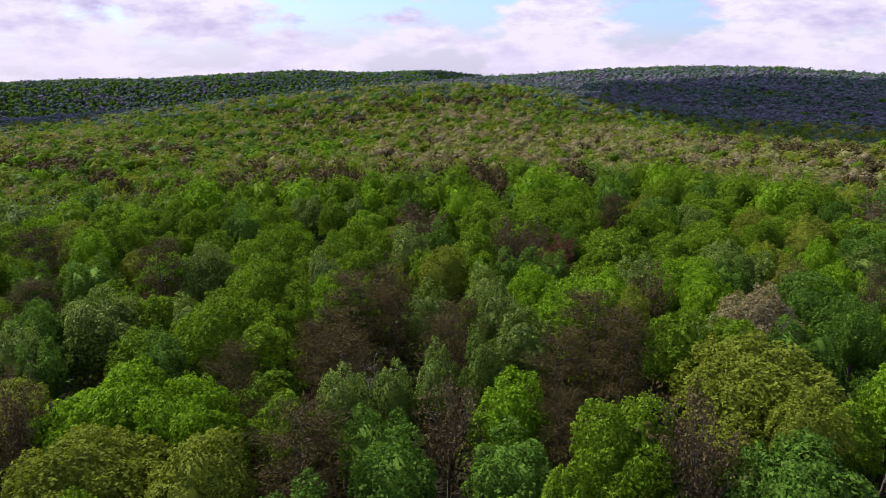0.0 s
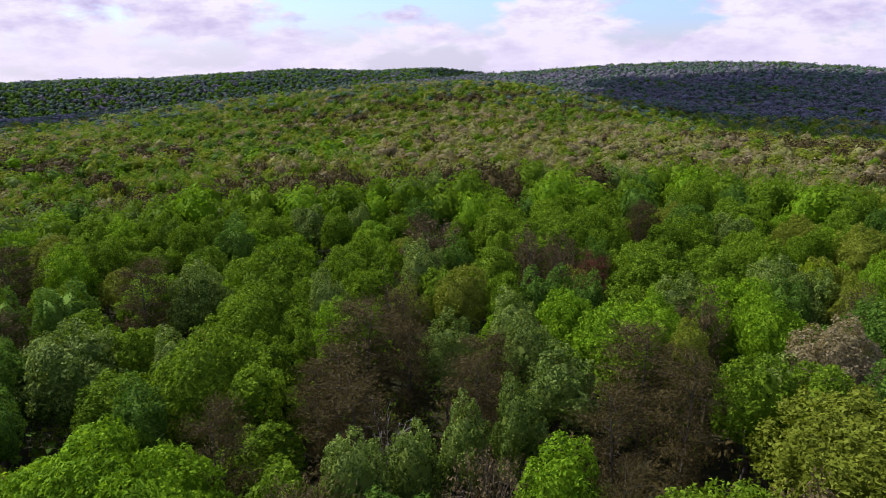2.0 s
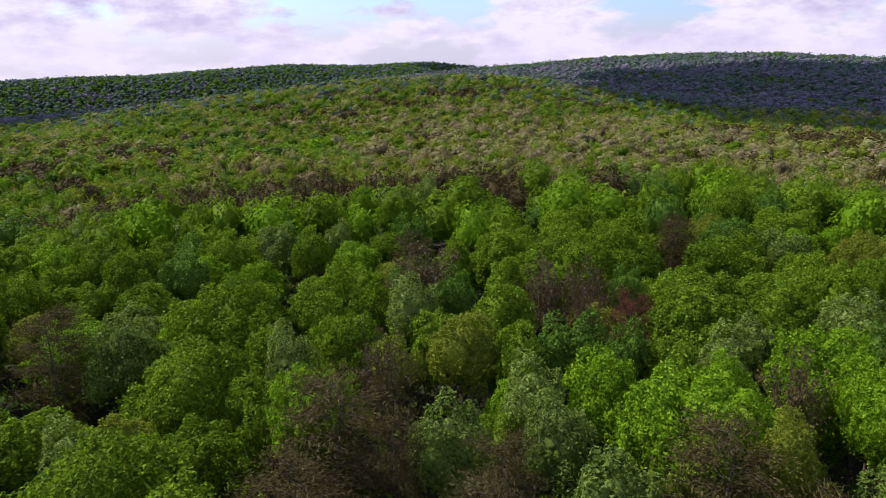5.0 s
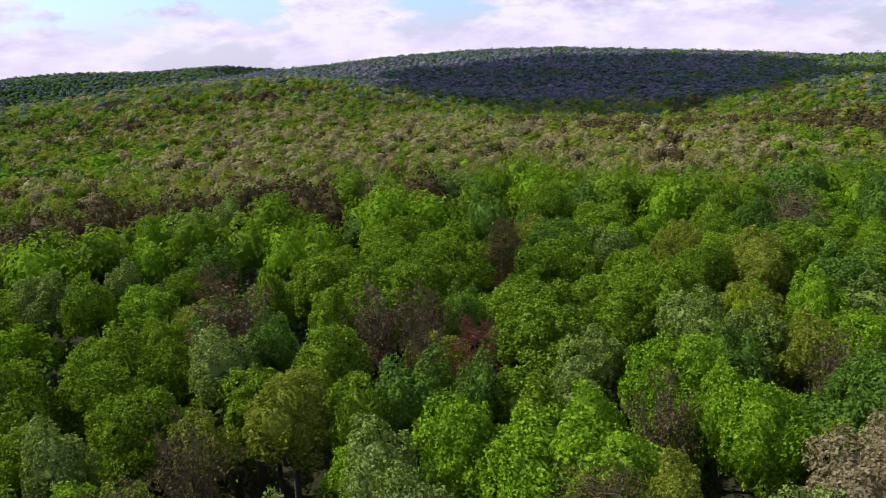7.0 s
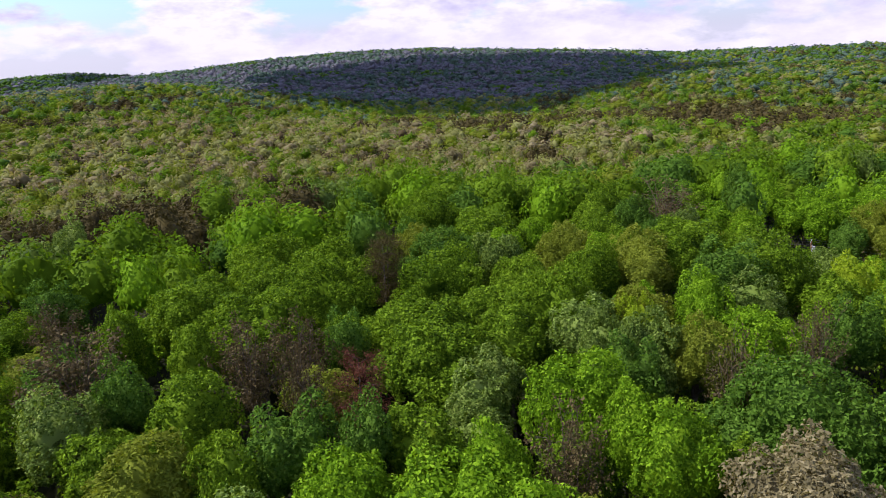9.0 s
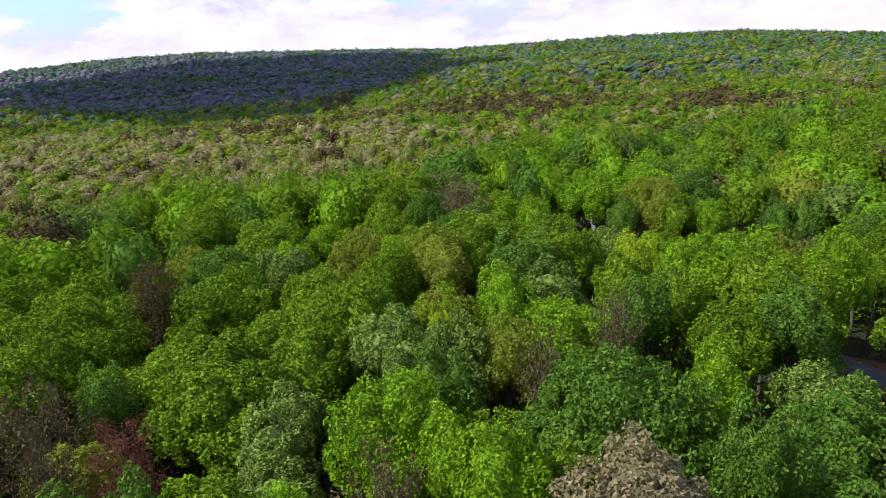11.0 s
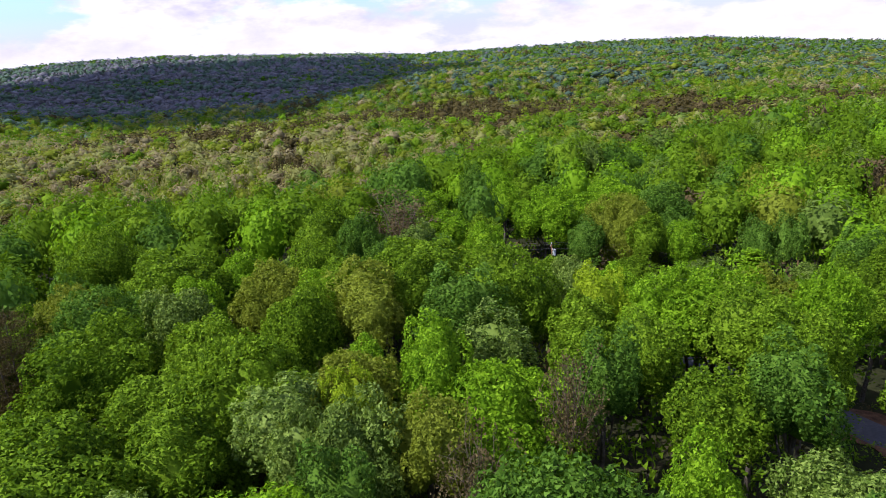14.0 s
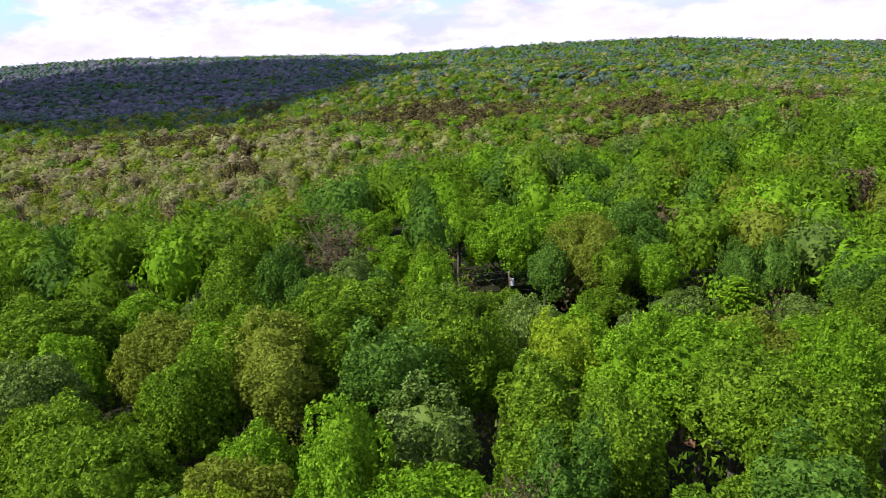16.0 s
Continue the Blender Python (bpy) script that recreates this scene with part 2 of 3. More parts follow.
def joined(*pairs):
    verts, faces, at = [], [], 0
    for v, f in pairs:
        verts.append(v)
        faces.append(f + at)
        at += len(v)
    return np.concatenate(verts), np.concatenate(faces)


def unit(v):
    return v / (np.linalg.norm(v, axis=-1, keepdims=True) + 1e-9)


class Crown:
    """The outer surface of a crown: big boughs, each heaped with small bunches of leaves, about a centre at the origin."""

    def __init__(self, boughs, bunches, rng, low=-0.4, uneven=0.2):
        k = np.arange(boughs) + 0.5
        zz = 1 - (1 - low) * k / boughs
        ang = k * 2.39996 + rng.uniform(0, 6)
        ring = np.sqrt(np.maximum(1 - zz * zz, 0))
        big = np.stack([ring * np.cos(ang), ring * np.sin(ang), zz], 1) + rng.normal(scale=0.12, size=(boughs, 3))
        big = unit(big) * rng.uniform(0.62 - uneven, 0.62 + uneven, (boughs, 1))
        wide = rng.uniform(0.30, 0.46, boughs) * (9 / boughs) ** 0.25
        own = rng.integers(0, boughs, bunches)
        way = unit(rng.normal(size=(bunches, 3)) + 0.7 * unit(big[own]))
        small = big[own] + way * wide[own][:, None] * rng.uniform(0.86, 1.10, (bunches, 1))
        self.limbs = big
        self.centre = np.concatenate([big, small])
        self.span = np.concatenate([wide, rng.uniform(0.11, 0.21, bunches) * (100 / max(bunches, 60)) ** 0.35])

    def reach(self, way):
        """How far the surface lies each way, and which way it faces."""
        dot = way @ self.centre.T
        disc = dot ** 2 - (self.centre ** 2).sum(1) + self.span ** 2
        far = np.where(disc > 0, dot + np.sqrt(np.maximum(disc, 0)), 0.0)
        best = far.argmax(1)
        t = np.maximum(far[np.arange(len(way)), best], 0.42)
        return t, unit(way * t[:, None] - self.centre[best])


def broad_crown(radius, tall, boughs, bunches, total, size, rng, low=-0.45, core=2, heart=0.78, ragged=0.75):
    """Leaf sprays over a heaped crown, with the dense inside closed."""
    crown = Crown(boughs, bunches, rng)
    scale = np.array([radius, radius, tall])
    way = unit(rng.normal(size=(total * 3, 3)))
    way = way[way[:, 2] > low][:total]
    t, face = crown.reach(way)
    p = way * (t * rng.uniform(0.93, 1.05, len(t)))[:, None] * scale
    normal = unit(face + 0.25 * way + ragged * rng.normal(size=p.shape) + np.array([0, 0, 0.2]))
    leaves = cards(p, normal, size * rng.uniform(0.6, 1.4, len(p)), rng, plain=True, slim=0.75)
    if not core:
        return (*leaves, crown.limbs * scale)
    v, f = BALLS[core]
    t, _ = crown.reach(v)
    v = v * (heart * t)[:, None] * scale
    f = f[v[f].mean(1)[:, 2] > -0.55 * tall]
    return (*joined(leaves, (v, f)), crown.limbs * scale)


def limb_mesh(paths, sides=6):
    """Tapered round limbs along paths of (point, radius)."""
    verts, faces = [], []
    for path in paths:
        start = len(verts)
        for i, (p, r) in enumerate(path):
            q = path[min(i + 1, len(path) - 1)][0] - path[max(i - 1, 0)][0]
            z = unit(np.asarray(q))
            a = unit(np.cross(z, [0.31, 0.87, 0.11]))
            b = np.cross(z, a)
            for s in range(sides):
                u = 2 * math.pi * s / sides
                verts.append(p + r * (a * math.cos(u) + b * math.sin(u)))
        for i in range(len(path) - 1):
            for s in range(sides):
                t = (s + 1) % sides
                faces.append((start + i * sides + s, start + i * sides + t, start + (i + 1) * sides + t, start + (i + 1) * sides + s))
    return np.array(verts), np.array(faces)


def bough(a, b, r0, r1, rng, bend=0.12, n=4):
    a, b = np.asarray(a, float), np.asarray(b, float)
    length = np.linalg.norm(b - a)
    out = []
    for i in range(n + 1):
        u = i / n
        p = a + (b - a) * u + rng.normal(scale=bend * length * 0.25, size=3) * math.sin(math.pi * u)
        p[2] += bend * length * math.sin(math.pi * u)
        out.append((p, r0 + (r1 - r0) * u))
    return out


def broad_tree(name, leaf, label, radius, height, boughs, bunches, total, size, seed, **more):
    """A broadleaf tree: trunk with limbs, and a lobed crown of small leaf sprays."""
    r = np.random.default_rng(seed)
    tall = min(height * 0.42, max(0.27 * height, 1.12 * radius + 0.6))
    mid = height - tall * 1.17
    v, f, centres = broad_crown(radius, tall, boughs, bunches, total, size, r, **more)
    v = v + np.array([0, 0, mid])
    tree = new(name)
    stem = np.array([r.normal() * 0.3, r.normal() * 0.3, mid])
    paths = [bough((0, 0, -0.6), stem, 0.30, 0.17, r, 0.03, 5)]
    for c in centres[r.permutation(len(centres))[:11]]:
        u = r.uniform(0.55, 1.0)
        paths.append(bough(stem * u, c + np.array([0, 0, mid]), 0.13 * (1.5 - u), 0.03, r))
    tv, tf = limb_mesh(paths, 5)
    mesh_object("trunk", tv, tf, [BARK], parent=tree, smooth=True)
    mesh_object("crown", v, f, [LEAF[leaf]], parent=tree)
    return tagged(tree, label, "tree")


def pine_tree(name, leaf, label, radius, height, total, size, seed, spread=0.55):
    """A scrub pine: a straight stem, tiers of boughs and thin tufts of dull needles."""
    r = np.random.default_rng(seed)
    tree = new(name)
    paths = [bough((0, 0, -0.6), (r.normal() * 0.3, r.normal() * 0.3, height * 0.97), 0.24, 0.04, r, 0.01, 6)]
    pts, ways = [], []
    tiers = 34
    for i in range(tiers):
        u = (i + 0.5) / tiers
        z = height * (0.36 + 0.62 * u)
        reach = radius * (0.35 + 0.65 * math.sin(math.pi * min(1, (1.08 - u) * 0.75) ** 0.8)) * r.uniform(0.7, 1.1)
        a = i * 2.39996 + r.uniform(-0.4, 0.4)
        tip = np.array([math.cos(a) * reach, math.sin(a) * reach, z + reach * r.uniform(0.05, 0.3)])
        paths.append(bough((0, 0, z), tip, 0.032, 0.008, r, 0.04, 3))
        m = total // tiers
        along = r.uniform(0.25, 1.08, m) ** 0.8
        p = np.array([0, 0, z]) + (tip - np.array([0, 0, z])) * along[:, None]
        p += r.normal(size=(m, 3)) * np.array([spread, spread, 0.26]) * (0.4 + along[:, None] * 0.8)
        pts.append(p)
        ways.append(np.tile(unit(tip - np.array([0, 0, z - 0.25 * reach])), (m, 1)))
    p, way = np.concatenate(pts), np.concatenate(ways)
    v, f = cards(p, unit(r.normal(size=p.shape) + np.array([0, 0, 0.8])), size * r.uniform(0.6, 1.3, len(p)), r, 0.1, 0.20, way, plain=True)
    tv, tf = limb_mesh(paths, 4)
    mesh_object("trunk", tv, tf, [BARK], parent=tree, smooth=True)
    mesh_object("crown", v, f, [LEAF[leaf]], parent=tree)
    return tagged(tree, label, "tree")


def twig_tree(name, leaf, label, radius, height, buds, seed, wood=None, limbs=15, lean=0.0):
    """A tree with hardly any leaves: limbs that fork twice into thin twigs, and a few buds."""
    r = np.random.default_rng(seed)
    tree = new(name)
    stem = np.array([lean, 0.0, height * 0.58])
    paths, tips = [bough((0, 0, -0.6), stem, 0.26, 0.15, r, 0.02, 4)], []
    for i in range(limbs):
        a, u = i * 2.39996, (i + 0.5) / limbs
        reach = radius * math.sqrt(u) * r.uniform(0.8, 1.1)
        end = np.array([math.cos(a) * reach + lean, math.sin(a) * reach, height * (1.0 - 0.32 * u * u) * r.uniform(0.93, 1.02)])
        main = bough(stem * r.uniform(0.75, 1.0), end, 0.09, 0.022, r, 0.05, 4)
        paths.append(main)
        for k in range(7):
            p = main[1 + k % 4][0]
            q = p + unit(unit(end - stem) + 0.75 * r.normal(size=3)) * radius * r.uniform(0.22, 0.42)
            side = bough(p, q, 0.028, 0.010, r, 0.05, 2)
            paths.append(side)
            for _ in range(3):
                e = q + unit(unit(q - p) + 0.8 * r.normal(size=3)) * radius * r.uniform(0.10, 0.22)
                paths.append(bough(side[1][0], e, 0.014, 0.006, r, 0.05, 1))
                tips.append(e)
    tv, tf = limb_mesh(paths, 3)
    mesh_object("trunk", tv, tf, [wood or TWIG], parent=tree, smooth=True)
    if buds:
        tips = np.array(tips)
        p = tips[r.integers(0, len(tips), buds)] + r.normal(scale=0.28, size=(buds, 3))
        v, f = cards(p, unit(r.normal(size=p.shape)), r.uniform(0.06, 0.19, buds), r, plain=True)
        mesh_object("crown", v, f, [LEAF[leaf]], parent=tree)
    return tagged(tree, label, "tree")


def conifer_tree(name, leaf, label, radius, height, total, size, seed):
    """A young white pine: whorls of level boughs in a tall cone."""
    r = np.random.default_rng(seed)
    tree = new(name)
    paths = [bough((0, 0, -0.6), (0, 0, height), 0.24, 0.03, r, 0.0, 6)]
    pts, ways = [], []
    for i in range(14):
        u = (i + 0.5) / 14
        for k in range(6):
            a = k * 1.047 + i * 0.5 + r.uniform(-0.2, 0.2)
            reach = radius * (1.05 - u) ** 0.8 * r.uniform(0.8, 1.1)
            z = height * (0.2 + 0.8 * u)
            tip = np.array([math.cos(a) * reach, math.sin(a) * reach, z + 0.1 * reach])
            paths.append(bough((0, 0, z), tip, 0.04, 0.01, r, 0.02, 2))
            m = total // 84
            t = r.uniform(0.2, 1.05, m)[:, None]
            p = np.array([0, 0, z]) + (tip - np.array([0, 0, z])) * t + r.normal(size=(m, 3)) * np.array([0.35, 0.35, 0.13])
            pts.append(p)
            ways.append(np.tile(unit(tip - np.array([0, 0, z])), (m, 1)))
    p, way = np.concatenate(pts), np.concatenate(ways)
    v, f = cards(p, unit(0.4 * r.normal(size=p.shape) + np.array([0, 0, 1.0])), size * r.uniform(0.7, 1.3, len(p)), r, 0.15, 0.4, way)
    tv, tf = limb_mesh(paths, 4)
    mesh_object("trunk", tv, tf, [BARK], parent=tree, smooth=True)
    mesh_object("crown", v, f, [LEAF[leaf]], parent=tree)
    return tagged(tree, label, "tree")


LABELS = {
    "yellow": "young tree with glowing yellow-green spring leaves",
    "green": "mid-green broadleaf tree with a domed leafy crown",
    "bright": "bright yellow-green broadleaf tree with fresh spring leaves",
    "deep": "dark green broadleaf tree with a dense rounded crown",
    "silver": "broadleaf tree with pale silver-backed green leaves",
    "olive": "olive-yellow oak with young spring foliage",
    "needle": "dull brownish-green scrub pine with thin needle tufts",
    "tan": "tree covered in pale tan blossom and buds",
    "rust": "dead pine with rust-red needles",
    "bud": "grey-brown budding tree with hardly any leaves",
}
KINDS = {}
SIZES = ((3.0, 10, 120, 7400, 0.122), (4.6, 14, 260, 14000, 0.134), (7.2, 20, 480, 26000, 0.148))   # radius, boughs, bunches, sprays, spray size
MANY = {"green": (2, 3, 2), "bright": (2, 2, 1), "deep": (1, 1, 1), "silver": (1, 1, 1), "olive": (1, 1, 1), "tan": (1, 1, 0), "yellow": (1, 0, 0)}
for i, leaf in enumerate(MANY):
    for k, (radius, boughs, bunches, sprays, size) in enumerate(SIZES):
        for j in range(MANY[leaf][k]):
            tree = broad_tree({"tan": "blossoming_tree"}.get(leaf, "broadleaf_tree"), leaf, LABELS[leaf], radius, 18.0, boughs + 2 * j,
                              bunches, sprays, size, 40 + 31 * i + 5 * k + j, core=3 if k else 2)
            tree["reach"] = radius
            KINDS.setdefault(leaf, []).append(tree)
for i, leaf in enumerate(("needle", "rust")):
    for j in range(2 - i):
        KINDS.setdefault(leaf, []).append(pine_tree("pine_tree", leaf, LABELS[leaf], (3.6, 3.2)[j], 17.0, 11000, 0.17, 90 + 5 * i + j))
KINDS["bud"] = [twig_tree("budding_tree", "bud", LABELS["bud"], 3.6, 17.0, 2600, 131), twig_tree("budding_tree", "bud", LABELS["bud"], 3.4, 17.0, 4200, 132)]
KINDS["conifer"] = [conifer_tree("white_pine_tree", "bright", "tall fresh-green white pine with level boughs", 4.0, 18.0, 3600, 0.3, 141)]
KINDS["snag"] = [twig_tree("dead_tree", "bud", "dead leafless tree with bleached white branches", 3.2, 13.0, 0, 151, DEAD, 9)]


def plant(leaf, x, y, radius, height=None, rng=rng):
    """Stand one tree of a kind on the ground; the first ones are moved, the rest copied."""
    protos = KINDS[leaf]
    base = 3.4 if leaf in ("needle", "rust", "bud", "snag") else 4.0 if leaf == "conifer" else None
    if base is None:
        closest = min(abs(p["reach"] - radius) for p in protos)
        protos = [p for p in protos if abs(p["reach"] - radius) <= closest + 0.01]
        base = protos[0]["reach"]
    proto = protos[int(rng.integers(len(protos)))]
    gz = float(ground_height(x, y))
    tall = height or float(rng.uniform(13.0, 17.6))
    oval = float(rng.uniform(0.88, 1.13))
    m = Matrix.LocRotScale((x, y, gz), Euler((float(rng.normal(0, 0.03)), float(rng.normal(0, 0.03)), float(rng.uniform(0, 6.28)))),
                           (radius / base * oval, radius / base / oval, tall / (17.0 if base == 3.4 else 18.0)))
    if proto.get("placed"):
        tree = copy_thing(proto, m)
        tree.scale = m.to_scale()
    else:
        proto.matrix_basis = m
        proto["placed"] = 1
        tree = proto
    tagged(tree, group="forest trees")
    return tree


# ---- which tree grows where ----
def mixture(x, y, rng):
    """A kind of tree for a place, by stands of the wood."""
    n = len(x)
    a, b, c = swell(x, y, 23, 0.4), swell(x, y, 55, 2.2), rng.uniform(0, 1, n)
    r = np.hypot(x, y - 40)
    kind = np.full(n, SPECIES.index("green"))

    def put(where, leaf):
        kind[where] = SPECIES.index(leaf)

    put(c < 0.20, "bright")
    put((c > 0.30) & (c < 0.42), "deep")
    put((c > 0.42) & (c < 0.50), "silver")
    put((c > 0.50) & (c < 0.56), "olive")
    put((x > 30) & (y > 66) & (r < 320) & (c < 0.22), "bright")
    put((y < 62) & (x > 0) & (c < 0.16), "deep")
    put((c > 0.975), "bud")
    near_pines = (np.hypot((x - 4) / 26, (y - 58) / 16) < 1)
    put(near_pines & (c < 0.6), "needle")
    hollow = (x > -110) & (x < 40 - 0.2 * (y - 170)) & (y > 164) & (y < 272)
    put(hollow & (c < 0.9), "needle")
    az = np.degrees(np.arctan2(x, y - 40))
    d = swell(x, y, 90, 3.7)
    sr, saz, brow, fall = spur(x, y)
    slope = (sr - brow) / fall
    vale = (slope > 0.80 + 0.08 * a) & (r < 1100)
    put((slope > 0.1) & (slope < 0.9) & (saz > 12) & (c < 0.3), "deep")
    put((slope > 0.1) & (slope < 0.9) & (saz > 12) & (c > 0.3) & (c < 0.45), "silver")
    pale = step(-14, 2, az) * step(48, 36, az) * step(760, 560, r)
    put(vale & (c < 0.22 + 0.2 * b + 0.10 * pale), "olive")
    put(vale & (c > 0.16) & (c < 0.27 + 0.15 * b + 0.24 * pale), "pale")
    put(vale & (c > 0.93 + 0.10 * a - 0.20 * pale), "tan")
    put(vale & (a + d < -0.5 - 0.3 * pale) & (c > 0.2), "needle")
    put(vale & (d > 0.55) & (c > 0.5) & (c < 0.8), "bright")
    put(vale & (c > 0.70) & (c < 0.74), "bud")
    brown = (az > 20) & (az < 66) & (r > 545 + 35 * np.sin(az * 0.35)) & (r < 690 + 45 * np.sin(az * 0.27 + 1))
    put(brown & (c > 0.22), "needle")
    # haze tint painted into more crowns farther up the valley
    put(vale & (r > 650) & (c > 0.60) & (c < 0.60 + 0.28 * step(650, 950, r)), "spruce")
    # distant crowns take the grey and blue-green haze colours
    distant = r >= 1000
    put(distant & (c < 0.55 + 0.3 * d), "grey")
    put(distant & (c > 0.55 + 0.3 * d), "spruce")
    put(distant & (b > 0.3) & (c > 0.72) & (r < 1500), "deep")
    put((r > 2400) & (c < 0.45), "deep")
    # right-hand slopes in sun: greener kinds, fewer haze-coloured ones
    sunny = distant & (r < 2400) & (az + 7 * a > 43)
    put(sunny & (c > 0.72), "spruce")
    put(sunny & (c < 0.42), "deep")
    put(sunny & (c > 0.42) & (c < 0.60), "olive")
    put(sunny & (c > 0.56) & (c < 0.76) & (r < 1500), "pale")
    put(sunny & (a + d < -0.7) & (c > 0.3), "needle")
    crest = (r > 1820) & (r < 2300) & (az > 4)
    put(crest & (c < 0.30), "deep")
    return kind


# ---- the near wood: trees one could count ----
near = []


def free(x, y, radius, share=0.74):
    return all((x - a) ** 2 + (y - b) ** 2 > (share * (radius + c)) ** 2 for a, b, c in near)


def in_view(x, y, margin=0.0):
    return (y > 10 - margin) & (np.degrees(np.arctan2(x, y + 12)) > -41) & (np.degrees(np.arctan2(x - 20, y - 25)) < 100)


# the lane through the wood, as points along its middle
LANE = np.array([(78, 34), (84, 52), (90, 69), (96.5, 88), (99.5, 111), (104, 138), (112, 168), (121, 194), (127, 212), (136, 245)], float)


def lane_gap(x, y):
    """Distance from a place to the lane's middle."""
    best = 1e9
    for (ax, ay), (bx, by) in zip(LANE[:-1], LANE[1:]):
        u = min(1, max(0, ((x - ax) * (bx - ax) + (y - ay) * (by - ay)) / ((bx - ax) ** 2 + (by - ay) ** 2)))
        best = min(best, math.hypot(x - ax - u * (bx - ax), y - ay - u * (by - ay)))
    return best


def open_ground(x, y):
    """Whether a place lies in one of the small yards beside the lane or under the wires."""
    for cx, cy, ux, uy, a, b in ((79.0, 67.8, 0.985, 0.17, 13.5, 3.9), (91.0, 107.0, 0.82, 0.57, 5.0, 2.0), (109.0, 104.7, 0.68, -0.73, 7.0, 1.6), (107.5, 177.0, 0.565, 0.825, 37.0, 1.6)):
        p, q = (x - cx) * ux + (y - cy) * uy, (y - cy) * ux - (x - cx) * uy
        if (p / a) ** 2 + (q / b) ** 2 < 1:
            return True
    return False


def screened(x, y):
    """Low trees on the near side of the wires."""
    p, q = (x - 106.0) * 0.68 - (y - 101.0) * 0.73, (x - 106.0) * 0.73 + (y - 101.0) * 0.68
    return abs(p) < 18 and -16 < q < 0


GLADE = (51.0, 78.0, 4.5)     # a small sunlit opening
STANDS = []
STANDS.append(("olive", [
    (25.8, 50.5, 5.4), (-25.0, 43.2, 5.1), (-16.5, 40.8, 3.4), (0.5, 92.4, 3.2), (47.8, 96.7, 3.7), (45.3, 86.4, 2.3),
    (61.7, 111.5, 3.3), (21.3, 70.0, 2.1), (58.8, 108.5, 3.3), (111.7, 109.6, 5.8), (40.6, 134.6, 3.7), (56.5, 120.8, 3.8),
    (87.2, 156.7, 2.5),
]))
STANDS.append(("tan", [
    (32.8, 66.6, 4.1),
]))
STANDS.append(("green", [
    (21.6, 59.6, 3.1), (12.9, 42.9, 3.8), (8.1, 38.2, 2.1), (-5.5, 46.8, 2.5), (-3.8, 41.8, 3.1), (-13.0, 51.3, 2.7),
    (-23.7, 69.7, 7.1), (-24.9, 103.0, 6.8), (-14.0, 107.0, 6.0), (26.5, 101.3, 5.4), (54.1, 87.4, 6.1), (44.3, 104.6, 6.3),
    (26.6, 131.1, 7.3), (20.3, 140.6, 7.1), (41.6, 127.3, 6.3), (69.9, 97.9, 3.9), (41.3, 64.2, 2.3), (53.9, 111.3, 3.8),
    (7.8, 127.5, 5.0), (13.8, 117.8, 5.1), (18.9, 88.0, 3.2), (4.9, 99.9, 3.2), (-24.2, 88.2, 6.6), (28.2, 107.6, 5.3),
    (44.6, 113.3, 6.1), (22.7, 123.6, 5.8), (-11.4, 95.9, 4.0), (5.5, 91.2, 2.2), (76.9, 77.9, 3.5), (75.7, 72.6, 3.9),
]))
STANDS.append(("green", [
    (67.8, 82.3, 2.9), (61.1, 74.5, 2.7), (37.1, 119.5, 5.0), (53.0, 137.2, 5.5), (50.6, 151.0, 6.2), (65.0, 124.1, 3.8),
    (72.0, 113.8, 5.2), (73.2, 103.0, 3.6), (34.7, 100.0, 3.5), (62.4, 85.9, 2.7), (86.8, 74.1, 4.0), (67.3, 109.5, 3.3),
]))
STANDS.append(("deep", [
    (43.2, 74.2, 6.7), (22.1, 36.8, 5.1), (38.2, 87.3, 2.6), (122.6, 108.6, 5.0), (10.2, 91.7, 3.3), (14.7, 89.4, 2.4),
    (64.1, 99.9, 3.5), (58.8, 82.2, 2.6), (65.3, 70.4, 3.3),
]))
STANDS.append(("bud", [
    (16.7, 39.3, 2.7), (0.2, 50.0, 2.8), (-33.9, 48.8, 2.4), (43.5, 81.0, 2.0), (55.0, 82.4, 2.0), (25.0, 77.6, 2.3),
    (13.9, 98.1, 2.0), (-3.7, 112.8, 4.6), (10.4, 107.0, 3.1), (-7.3, 86.4, 2.5), (84.0, 130.3, 4.5),
]))
STANDS.append(("bright", [
    (5.3, 51.1, 2.9), (-28.3, 52.1, 7.0), (-20.7, 49.5, 3.7), (12.1, 84.1, 4.1), (31.7, 85.1, 3.9), (31.5, 74.5, 2.8),
    (30.5, 78.4, 2.0), (54.4, 94.8, 2.7), (20.6, 80.9, 2.5), (118.9, 115.9, 8.5), (105.4, 119.5, 5.2), (77.8, 86.9, 4.0),
    (80.6, 82.1, 4.7), (-13.3, 81.9, 3.7), (16.4, 77.8, 4.9), (19.2, 73.5, 3.0), (-15.3, 156.4, 2.5), (52.3, 92.4, 2.4),
    (51.4, 71.8, 2.1), (104.2, 80.5, 3.4), (84.4, 86.2, 4.0), (75.9, 151.4, 2.7),
]))
STANDS.append(("needle", [
    (11.0, 54.6, 2.8), (16.5, 59.1, 3.0), (16.1, 69.2, 4.1), (-10.2, 44.3, 3.7), (-18.9, 55.4, 2.7), (-9.6, 60.9, 3.6),
    (0.8, 64.8, 3.2), (-11.1, 76.9, 4.4), (-5.5, 74.2, 2.6), (-48.5, 76.7, 3.5), (-57.6, 95.0, 3.8), (-39.9, 92.2, 3.4),
    (31.1, 124.5, 2.4), (32.3, 128.1, 2.5),
]))
